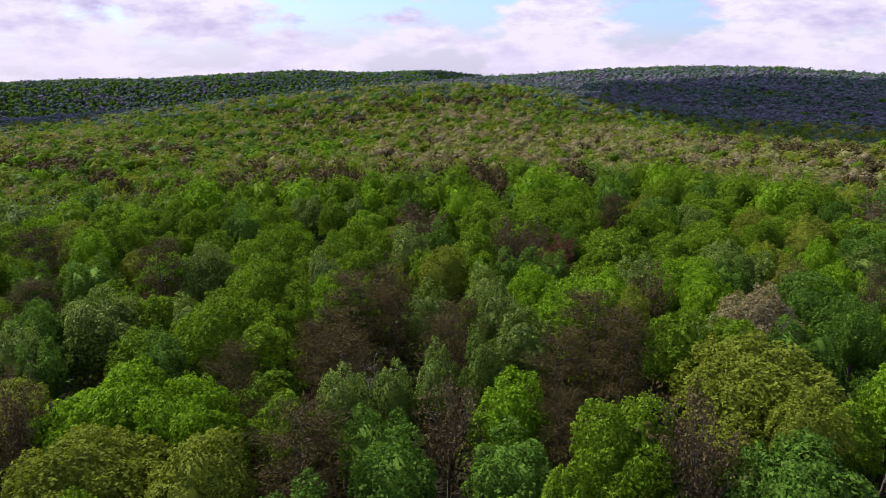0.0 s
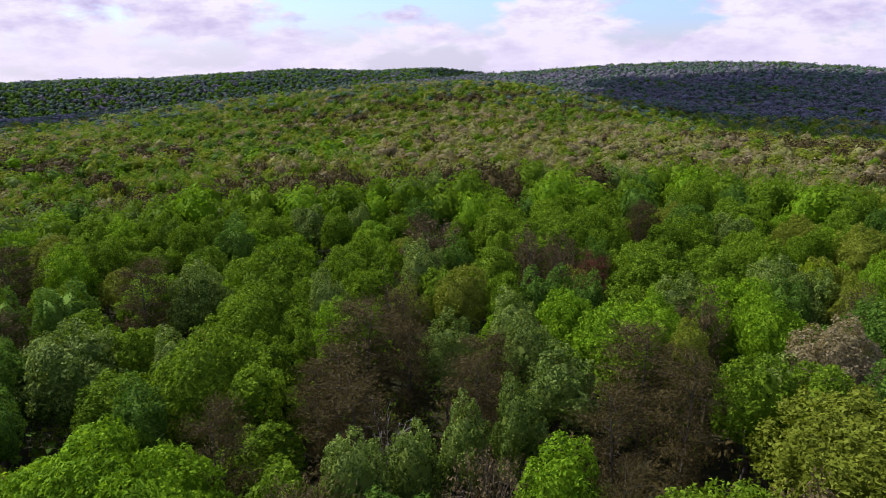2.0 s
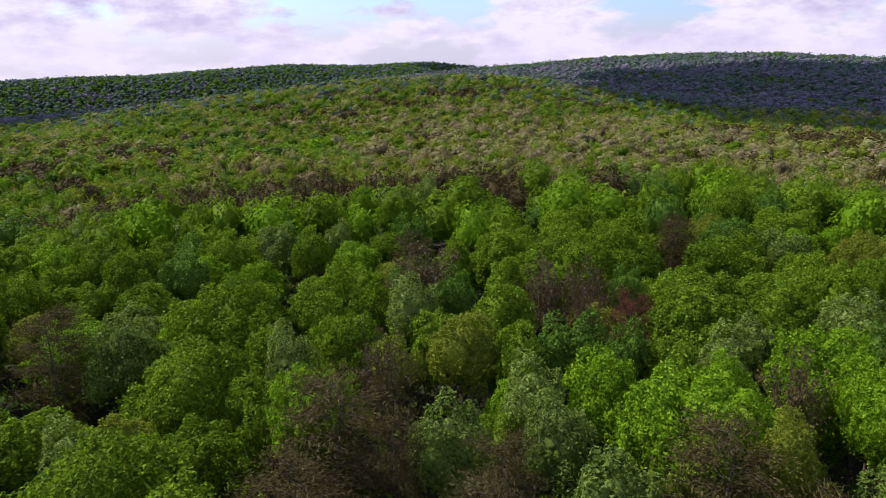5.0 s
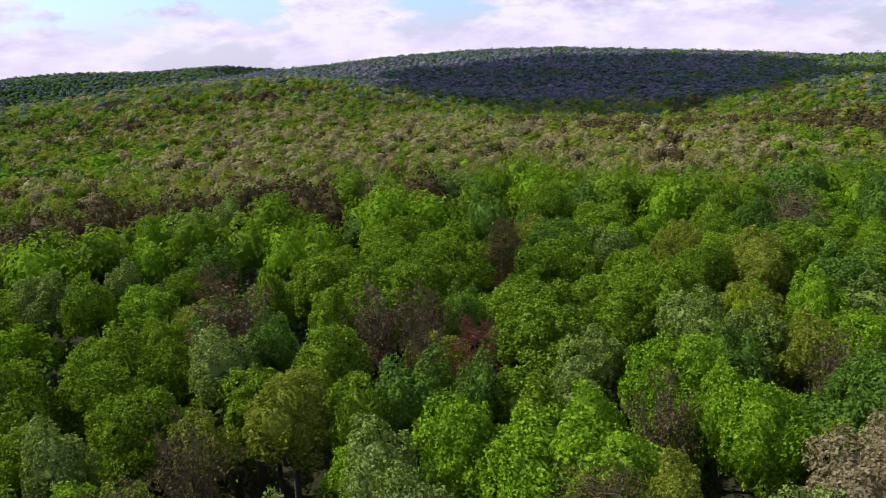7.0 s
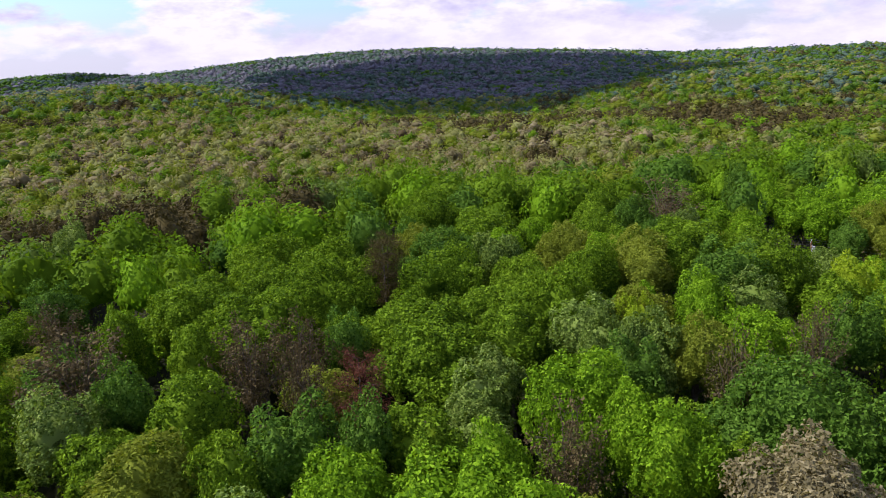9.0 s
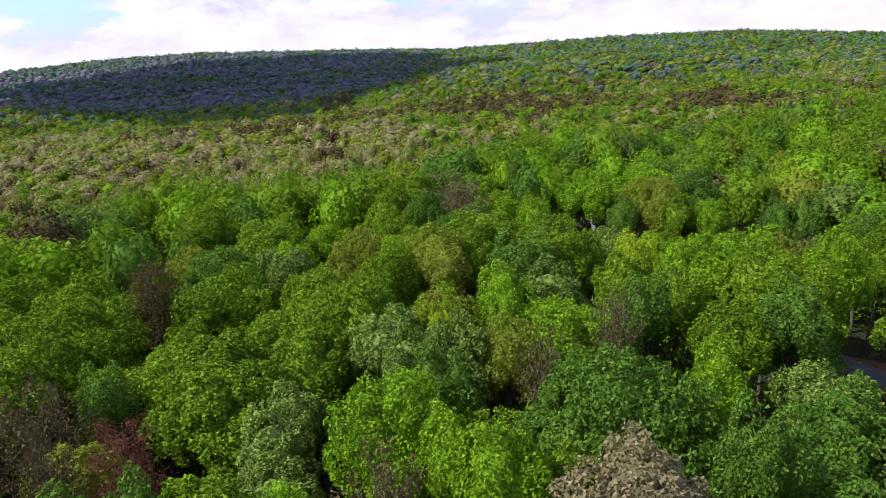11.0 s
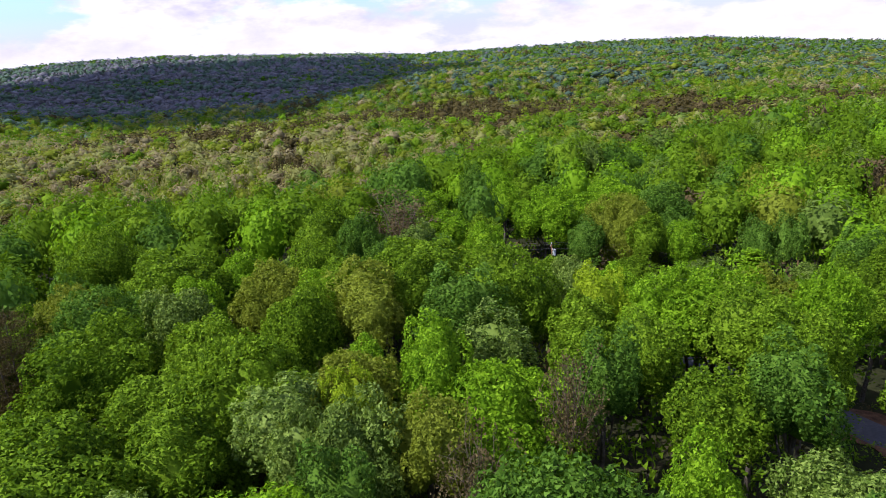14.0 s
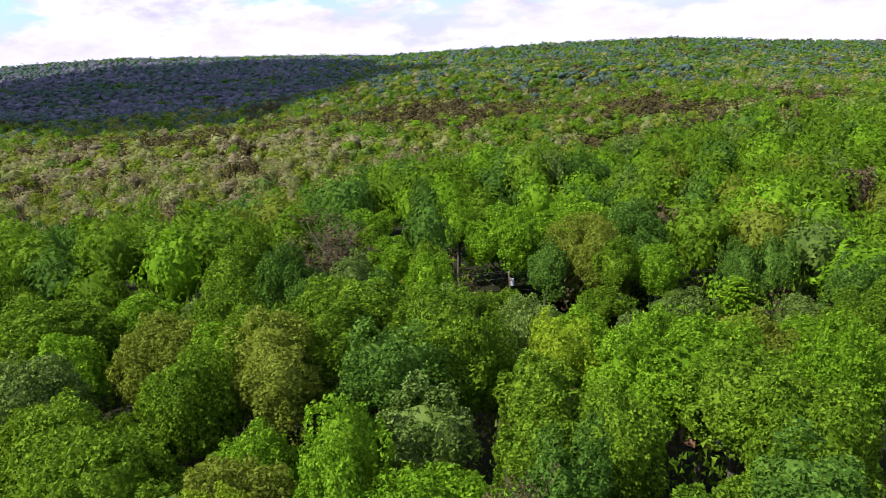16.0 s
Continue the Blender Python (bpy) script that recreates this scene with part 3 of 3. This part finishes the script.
STANDS.append(("silver", [
    (-9.0, 53.2, 2.2), (-4.8, 54.7, 2.0), (-1.6, 56.6, 2.0), (-2.0, 74.4, 2.6), (6.1, 81.6, 2.9), (7.4, 67.2, 3.6),
    (4.0, 59.9, 2.0), (-42.7, 63.5, 2.7), (-39.3, 72.2, 5.0), (-33.1, 93.1, 3.8), (-5.6, 103.1, 3.1), (41.4, 97.3, 3.6),
    (106.9, 94.7, 3.8), (-17.5, 90.6, 2.5), (6.2, 75.8, 2.6), (42.6, 90.4, 3.7), (-7.0, 153.4, 2.2), (-3.7, 165.2, 3.0),
    (39.4, 92.9, 2.0), (98.1, 90.8, 2.9), (94.7, 94.9, 2.2), (46.6, 122.0, 3.9),
]))
STANDS.append(("yellow", [
    (76.2, 92.6, 2.6), (45.8, 93.4, 2.0),
]))
STANDS.append(("rust", [
    (16.7, 95.3, 2.0),
]))
STANDS.append(("conifer", [
    (112.0, 89.0, 4.2),
]))
STANDS.append(("snag", [(-7.0, 63.4, 3.2)]))
for leaf, places in STANDS:
    for x, y, radius in places:
        if lane_gap(x, y) < 1.5 + 0.5 * radius or open_ground(x, y):
            continue
        tall = float(rng.uniform(16.9, 18.3)) * (0.94 if leaf == "snag" else 0.66 if screened(x, y) else 1)
        fresh = float(rng.uniform())
        if leaf == "green" and x > 38 and fresh < 0.15:
            leaf_here = "bright"
        elif leaf == "green" and x > 38 and fresh > 0.75:
            leaf_here = "deep"
        elif leaf == "green" and y < 64 and fresh < 0.4:
            leaf_here = "deep"
        else:
            leaf_here = leaf
        plant(leaf_here, x, y, radius * 1.05, tall)
        near.append((x, y, radius))
count = len(near)
for _ in range(20000):
    if count >= 390:
        break
    x, y, radius = rng.uniform(-75, 120), rng.uniform(24, 138), rng.uniform(2.4, 4.6) * (1.0 if _ < 5000 else 0.75)
    if not in_view(x, y) or not free(x, y, radius) or open_ground(x, y) or lane_gap(x, y) < 2.0 + 0.6 * radius or math.hypot(x - GLADE[0], y - GLADE[1]) < GLADE[2] + 0.5 * radius:
        continue
    kind = SPECIES[int(mixture(np.array([x]), np.array([y]), rng)[0])]
    plant(kind, x, y, radius * (0.85 if kind in ("needle", "bud", "rust") else 1), float(rng.uniform(9.5, 11.5)) if screened(x, y) else None)
    near.append((x, y, radius))
    count += 1
for protos in KINDS.values():
    for proto in protos:
        if not proto.get("placed"):
            for o in (*proto.children_recursive, proto):
                bpy.data.objects.remove(o)
NEAR_LAST = np.array(near)


# ---- the wood beyond, too many to count ----
def template(leaf, total, size, seed, boughs, core, heart=0.8):
    r = np.random.default_rng(seed)
    wide, tall, mid = (4.4, 6.0, 11.0) if leaf in ("needle", "rust", "bud") else (5.0, 5.6, 11.8)
    v, f, _ = broad_crown(wide, tall, boughs, 5 * boughs, total, size, r, core=core, low=-0.3, heart=heart, ragged=0.38)
    return v + np.array([0, 0, mid]), f


def wood(name, label, x, y, radius, total, size, boughs, core, rng, variants=3, low=None, heart=0.8, flat=1.0):
    kind = mixture(x, y, rng)
    verts, faces, index, at = [], [], [], 0
    for s in np.unique(kind):
        for k in range(variants):
            sel = np.flatnonzero((kind == s) & (np.arange(len(x)) % variants == k))
            if not len(sel):
                continue
            tv, tf = template(SPECIES[s], total, size, 300 + 10 * int(s) + k, boughs, core, heart)
            tv[:, 2] = 17.4 + (tv[:, 2] - 17.4) * flat
            a = rng.uniform(0, 6.28, len(sel))
            wide = radius[sel] / 5.0
            high = rng.uniform(0.74, 1.10, len(sel)) * (0.86 + 0.16 * wide)
            high = high if low is None else low[sel]
            ca, sa = np.cos(a)[:, None], np.sin(a)[:, None]
            px = (tv[None, :, 0] * ca - tv[None, :, 1] * sa) * wide[:, None] + x[sel][:, None]
            py = (tv[None, :, 0] * sa + tv[None, :, 1] * ca) * wide[:, None] + y[sel][:, None]
            pz = tv[None, :, 2] * high[:, None] + ground_height(x[sel], y[sel])[:, None]
            v = np.stack([px, py, pz], -1)
            f = tf[None] + (np.arange(len(sel)) * len(tv))[:, None, None] + at
            verts.append(v.reshape(-1, 3))
            faces.append(f.reshape(-1, 3))
            index.append(np.full(len(sel) * len(tf), s))
            at += len(sel) * len(tv)
    ob = mesh_object(name, np.concatenate(verts), np.concatenate(faces), [WOOD_LEAF[s] for s in SPECIES], np.concatenate(index), smooth=True)
    return tagged(ob, label, "trees", kind="stuff")


def scatter(spacing, inner, outer, rng, left=-45, right=98):
    """A jittered lattice of places in the seen part of a ring."""
    n = int(outer / (0.87 * spacing)) + 3
    i, j = np.meshgrid(np.arange(-n, n), np.arange(-n, n), indexing="ij")
    x = (i + 0.5 * (j % 2)) * spacing + rng.uniform(-0.36, 0.36, i.shape) * spacing
    y = j * spacing * 0.87 + rng.uniform(-0.36, 0.36, i.shape) * spacing + 40
    r = np.hypot(x, y - 40)
    az = np.degrees(np.arctan2(x, y + 10))
    keep = (r >= inner) & (r < outer) & (az > left) & (az < right)
    return x[keep], y[keep]


x, y = scatter(7.6, 0, 230, rng)
gap = np.array([np.min(np.hypot(NEAR_LAST[:, 0] - a, NEAR_LAST[:, 1] - b) - 0.75 * NEAR_LAST[:, 2]) for a, b in zip(x, y)])
keep = (gap > 3.4) & (np.hypot(x, y - 40) > 92) & (y > 20) & np.array([lane_gap(a, b) > 4.2 and not open_ground(a, b) for a, b in zip(x, y)]) & (np.hypot(x - GLADE[0], y - GLADE[1]) > GLADE[2] + 2)
wood("middle_wood", "mixed green broadleaf wood covering the spur", x[keep], y[keep], rng.uniform(2.8, 5.2, keep.sum()), 800, 0.34, 12, 2, rng, 5, heart=0.78)
ux, uy = scatter(4.2, 0, 150, rng)
ok = (uy > 22) & np.array([lane_gap(a, b) > 4.0 and not open_ground(a, b) for a, b in zip(ux, uy)]) & (np.hypot(ux - GLADE[0], uy - GLADE[1]) > GLADE[2])
ux, uy = ux[ok], uy[ok]
wood("understory", "shady green saplings and brush under the trees", ux, uy, rng.uniform(1.6, 2.8, len(ux)), 76, 0.5, 7, 0, rng, low=rng.uniform(0.28, 0.72, len(ux)))
bx, by = scatter(2.3, 0, 260, rng, 0, 98)
ok = np.array([(open_ground(a, b) and lane_gap(a, b) > 2.9) or (2.9 < lane_gap(a, b) < 4.2 and b < 240) for a, b in zip(bx, by)])
bx, by = bx[ok], by[ok]
wood("brush", "low green brush and seedlings beside the lane", bx, by, rng.uniform(0.8, 1.7, len(bx)), 40, 0.6, 7, 0, rng, low=rng.uniform(0.06, 0.15, len(bx)))
x, y = scatter(7.6, 230, 430, rng)
keep = np.array([not open_ground(a, b) and lane_gap(a, b) > 3.5 for a, b in zip(x, y)])
x, y = x[keep], y[keep]
wood("valley_wood", "mixed spring wood of green, tan and brown trees on the valley side", x, y, rng.uniform(0.0, 1.0, len(x)) ** 1.3 * 3.4 + 2.6, 180, 0.54, 9, 1, rng, 6, heart=0.78)
x, y = scatter(8.6, 430, 900, rng, -42, 92)
wood("far_wood", "far spring wood of green, tan and brown crowns", x, y, rng.uniform(0.0, 1.0, len(x)) ** 1.5 * 3.4 + 4.2, 64, 0.72, 8, 1, rng, 6, heart=0.80, flat=0.92)
# from here outward many crowns carry a haze tint in their colour
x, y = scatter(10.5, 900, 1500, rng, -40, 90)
wood("remote_wood", "remote wooded slopes of dull green, partly haze-tinted crowns", x, y, rng.uniform(0.0, 1.0, len(x)) ** 1.5 * 4.0 + 5.4, 26, 1.05, 7, 1, rng, 6, heart=0.84, flat=0.9)
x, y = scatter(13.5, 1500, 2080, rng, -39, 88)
wood("distant_wood", "distant wooded hills of dull green and haze-tinted grey crowns", x, y, rng.uniform(0.0, 1.0, len(x)) ** 1.5 * 4.5 + 6.8, 12, 1.5, 7, 1, rng, 6, heart=0.92, flat=1.5)
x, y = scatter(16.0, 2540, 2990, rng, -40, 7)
wood("back_ridge_wood", "wooded ridge on the skyline of dull grey-green, partly haze-tinted crowns", x, y, rng.uniform(0.0, 1.0, len(x)) ** 1.5 * 5.0 + 8.0, 10, 1.9, 7, 1, rng, 6, heart=0.92, flat=1.5)


# ---- the lane, its poles and the van ----
ASPHALT = plain_material("worn_asphalt", [(0.3, (0.038, 0.038, 0.042)), (0.6, (0.075, 0.075, 0.082)), (0.8, (0.14, 0.135, 0.13))], 2.2, 0.85, 0.3, 8.0, 0.15)
CLAY = plain_material("red_clay", [(0.35, (0.045, 0.026, 0.016)), (0.52, (0.13, 0.066, 0.036)), (0.8, (0.27, 0.15, 0.085))], 1.4, 0.95, 0.5, 8.0, 0.2)
TURF = plain_material("rough_grass", [(0.3, (0.05, 0.065, 0.015)), (0.55, (0.11, 0.12, 0.03)), (0.8, (0.22, 0.17, 0.06))], 1.8, 0.95, 0.6, 8.0, 0.2)
WOODPOLE = plain_material("treated_pine", [(0.3, (0.11, 0.065, 0.035)), (0.7, (0.24, 0.15, 0.085))], 3.0, 0.85, 0.3)
STEEL = plain_material("grey_steel", [(0.3, (0.32, 0.33, 0.34)), (0.7, (0.48, 0.49, 0.50))], 6.0, 0.45, 0.1)
CABLE = plain_material("bare_cable", [(0.3, (0.05, 0.05, 0.05)), (0.7, (0.12, 0.115, 0.11))], 9.0, 0.5, 0.1)
WHITE = plain_material("white_paint", [(0.3, (0.72, 0.73, 0.75)), (0.7, (0.82, 0.82, 0.83))], 5.0, 0.35, 0.05)
GLASS = plain_material("dark_glass", [(0.3, (0.02, 0.022, 0.025)), (0.7, (0.04, 0.042, 0.045))], 5.0, 0.08, 0.0)
RUBBER = plain_material("rubber", [(0.3, (0.015, 0.015, 0.015)), (0.7, (0.035, 0.035, 0.035))], 8.0, 0.9, 0.1)


def ribbon(name, label, mat, half, lift, category, wobble=0.0):
    """A strip along the lane, draped on the ground."""
    t = np.linspace(0, len(LANE) - 1, 220)
    cx, cy = np.interp(t, range(len(LANE)), LANE[:, 0]), np.interp(t, range(len(LANE)), LANE[:, 1])
    k = np.ones(21) / 21
    cx, cy = np.convolve(np.pad(cx, 10, "edge"), k, "valid"), np.convolve(np.pad(cy, 10, "edge"), k, "valid")
    side = unit(np.stack([-np.gradient(cy), np.gradient(cx)], 1))
    cols = np.linspace(-1, 1, 9)
    verts = []
    for i in range(len(t)):
        for c in cols:
            h = half * (1 + wobble * math.sin(i * 0.7 + c * 3) * abs(c))
            px, py = cx[i] + side[i, 0] * c * h, cy[i] + side[i, 1] * c * h
            verts.append((px, py, float(ground_height(px, py)) + lift * (1 - 0.5 * c * c)))
    n = len(cols)
    faces = [(i * n + j, i * n + j + 1, (i + 1) * n + j + 1, (i + 1) * n + j) for i in range(len(t) - 1) for j in range(n - 1)]
    return tagged(mesh_object(name, np.array(verts), np.array(faces), [mat], smooth=True), label, category, kind="structure")


ribbon("verge", "bare red clay and litter beside the lane", CLAY, 3.7, 0.30, "verge", 0.25)
ribbon("road", "narrow worn grey asphalt lane through the wood", ASPHALT, 2.4, 0.42, "road")


def glade():
    cx, cy, radius = GLADE
    rings, spokes = 8, 28
    verts = [(cx, cy, float(ground_height(cx, cy)) + 0.3)]
    for i in range(1, rings + 1):
        for k in range(spokes):
            a = 2 * math.pi * k / spokes
            h = radius * 1.3 * i / rings * (1 + 0.15 * math.sin(3 * a + 1) + 0.08 * math.sin(7 * a))
            px, py = cx + h * math.cos(a), cy + h * math.sin(a)
            verts.append((px, py, float(ground_height(px, py)) + 0.3 - 0.35 * (i / rings) ** 2))
    faces = []
    for i in range(rings - 1):
        for k in range(spokes):
            a, b = 1 + i * spokes + k, 1 + i * spokes + (k + 1) % spokes
            faces.append((a, a + spokes, b + spokes, b))
    return tagged(mesh_object("grass_patch", np.array(verts), np.array(faces), [TURF], smooth=True), "small patch of rough sunlit grass in the wood", "ground", kind="structure")


glade()


def part(name, bm, mat, parent, label=""):
    me = bpy.data.meshes.new(name)
    bm.to_mesh(me)
    bm.free()
    me.materials.append(mat)
    ob = new(name, me)
    ob.parent = parent
    return tagged(ob, label) if label else ob


def box(size, at, bevel=0.02):
    bm = bmesh.new()
    bmesh.ops.create_cube(bm, size=1.0, matrix=Matrix.LocRotScale(at, None, size))
    if bevel:
        bmesh.ops.bevel(bm, geom=bm.edges[:], offset=bevel, segments=2, affect="EDGES")
    return bm


def tube(r0, r1, length, at, turn=None, sides=12, bevel=0.0):
    bm = bmesh.new()
    m = Matrix.Translation(at) @ (turn.to_matrix().to_4x4() if turn else Matrix()) @ Matrix.Translation((0, 0, length / 2))
    bmesh.ops.create_cone(bm, cap_ends=True, segments=sides, radius1=r0, radius2=r1, depth=length, matrix=m)
    return bm


POLES = [(100.0, 114.4), (125.0, 87.5), (75.0, 141.3)]
pole_yaw = math.atan2(87.5 - 114.4, 25.0)


def utility_pole():
    pole = new("utility_pole")
    part("shaft", tube(0.16, 0.10, 10.6, (0, 0, -0.6)), WOODPOLE, pole)
    part("crossarm", box((0.12, 2.2, 0.14), (0, 0, 9.3)), WOODPOLE, pole)
    for k in (-1.0, 0.0, 1.0):
        part("insulator", tube(0.06, 0.04, 0.25, (0, k, 9.37 if k else 10.0), sides=8), STEEL, pole)
    part("transformer", tube(0.26, 0.26, 0.9, (0.36, 0, 8.2)), STEEL, pole, "grey steel transformer can")
    return tagged(pole, "brown wooden utility pole with a grey transformer", "utility pole", "power line")


first_pole = utility_pole()
for i, (px, py) in enumerate(POLES):
    m = pose(px, py, float(ground_height(px, py)), 0, 0, math.degrees(pole_yaw))
    if i == 0:
        first_pole.matrix_basis = m
    else:
        copy_thing(first_pole, m)


def wire(a, b, sag):
    """A hanging wire between two places."""
    a, b = np.array(a), np.array(b)
    path = []
    for i in range(17):
        u = i / 16
        p = a + (b - a) * u
        p[2] -= sag * 4 * u * (1 - u)
        path.append((p, 0.011))
    v, f = limb_mesh([path], 5)
    return tagged(mesh_object("power_cable", v, f, [CABLE]), "bare grey power cable slung between wooden poles", "cable", "power line cables")


for (ax, ay), (bx, by) in ((POLES[0], POLES[1]), (POLES[0], POLES[2])):
    za, zb = float(ground_height(ax, ay)), float(ground_height(bx, by))
    for k, top in ((-1.0, 9.6), (0.0, 10.22), (1.0, 9.6), (0.12, 7.6)):
        ox, oy = -math.sin(pole_yaw) * k, math.cos(pole_yaw) * k
        wire((ax + ox, ay + oy, za + top), (bx + ox, by + oy, zb + top), 0.5)


def van():
    """A white delivery van, parked."""
    thing = new("parked_van")
    bm = box((4.6, 1.9, 1.55), (0, 0, 1.22), 0.14)
    for v in bm.verts:
        if v.co.x > 1.2 and v.co.z > 1.2:
            v.co.x -= 0.75 * (v.co.z - 1.2)
    part("body", bm, WHITE, thing)
    part("windscreen", box((0.05, 1.6, 0.55), (1.93, 0, 1.62), 0.01), GLASS, thing, "dark glass windscreen")
    part("rear_window", box((0.04, 1.3, 0.5), (-2.31, 0, 1.6), 0.01), GLASS, thing, "dark glass rear window")
    for k in (-0.96, 0.96):
        part("side_window", box((0.9, 0.04, 0.5), (0.85, k, 1.6), 0.01), GLASS, thing, "dark glass side window")
    for ax in (-1.45, 1.45):
        for k in (-0.95, 0.75):
            wheel = part("wheel", tube(0.34, 0.34, 0.2, (ax, k + 0.2, 0.34), Euler((radians(90), 0, 0)), 18), RUBBER, thing)
            part("rim", tube(0.2, 0.2, 0.22, (ax, k + 0.21, 0.34), Euler((radians(90), 0, 0)), 14), STEEL, wheel, "grey steel rim")
    part("bumper", box((0.12, 1.8, 0.2), (-2.34, 0, 0.55), 0.03), STEEL, thing)
    return tagged(thing, "white van parked on the lane between trees", "van")


van().matrix_basis = pose(124.2, 202.5, float(ground_height(124.2, 202.5)) + 0.40, 0, 0, 20)


def ridge_building():
    """A square building that stands out on the far skyline."""
    thing = new("hilltop_building")
    part("wall", box((13.0, 11.0, 24.0), (0, 0, 12.0), 0.1), CONCRETE, thing)
    part("roof", box((14.0, 12.0, 0.8), (0, 0, 24.4), 0.1), CONCRETE, thing)
    part("penthouse", box((5.0, 4.0, 3.0), (-2.0, 0, 26.3), 0.1), CONCRETE, thing)
    return tagged(thing, "small grey square building on a distant wooded ridge", "building")


CONCRETE = plain_material("grey_concrete", [(0.3, (0.20, 0.20, 0.20)), (0.7, (0.34, 0.34, 0.33))], 0.4, 0.9, 0.1)
ridge_building().matrix_basis = pose(-1453.0, 2500.0, float(ground_height(-1453.0, 2500.0)) - 0.5, 0, 0, 28)


# ---- clouds over the land ----
VAPOUR = plain_material("cloud_white", [(0.3, (0.80, 0.80, 0.82)), (0.7, (0.92, 0.92, 0.93))], 0.01, 1.0, 0.0)


def cloud(x, y, wide, deep, seed):
    """A flat-bottomed cumulus of heaped round puffs, 900 m up."""
    r = np.random.default_rng(seed)
    bm = bmesh.new()
    for i in range(16):
        a, u = i * 2.39996, math.sqrt((i + 0.5) / 16)
        s = r.uniform(0.28, 0.42) * (1.15 - 0.5 * u)
        at = Matrix.LocRotScale((math.cos(a) * u * wide * 0.75, math.sin(a) * u * deep * 0.75, s * 0.3 * wide), None,
                                (wide * s, deep * s, min(wide, deep) * s * 0.8))
        bmesh.ops.create_icosphere(bm, subdivisions=3, radius=1.0, matrix=at)
    for v in bm.verts:
        v.co += Vector(noise.noise_vector(v.co * (5.0 / wide))) * wide * 0.07
        v.co.z = max(v.co.z, 0.02 * wide)
    me = bpy.data.meshes.new("cumulus_cloud")
    bm.to_mesh(me)
    bm.free()
    me.materials.append(VAPOUR)
    ob = new("cumulus_cloud", me)
    ob.matrix_basis = Matrix.Translation((x, y, 900.0))
    return tagged(ob, "white heaped cumulus cloud with a flat base", "cloud", "broken cumulus field", kind="structure")


def over(x, y, wide, deep, seed):
    """A cloud whose shade falls about a place on the ground."""
    k = 900.0 / math.tan(radians(SUN_EL))
    return cloud(x + k * math.sin(radians(SUN_AZ)), y + k * math.cos(radians(SUN_AZ)), wide, deep, seed)


over(590, 1180, 520, 470, 1)
over(430, 880, 210, 190, 9)
over(960, 1350, 240, 230, 2)
over(-640, 1180, 300, 420, 3)
over(-430, 2480, 150, 130, 4)
over(-1050, 1750, 260, 420, 10)
over(800, 760, 130, 90, 11)
over(-1500, 700, 420, 300, 5)
over(1500, -300, 420, 300, 6)
over(-600, -900, 380, 420, 7)
over(300, 2800, 500, 260, 8)
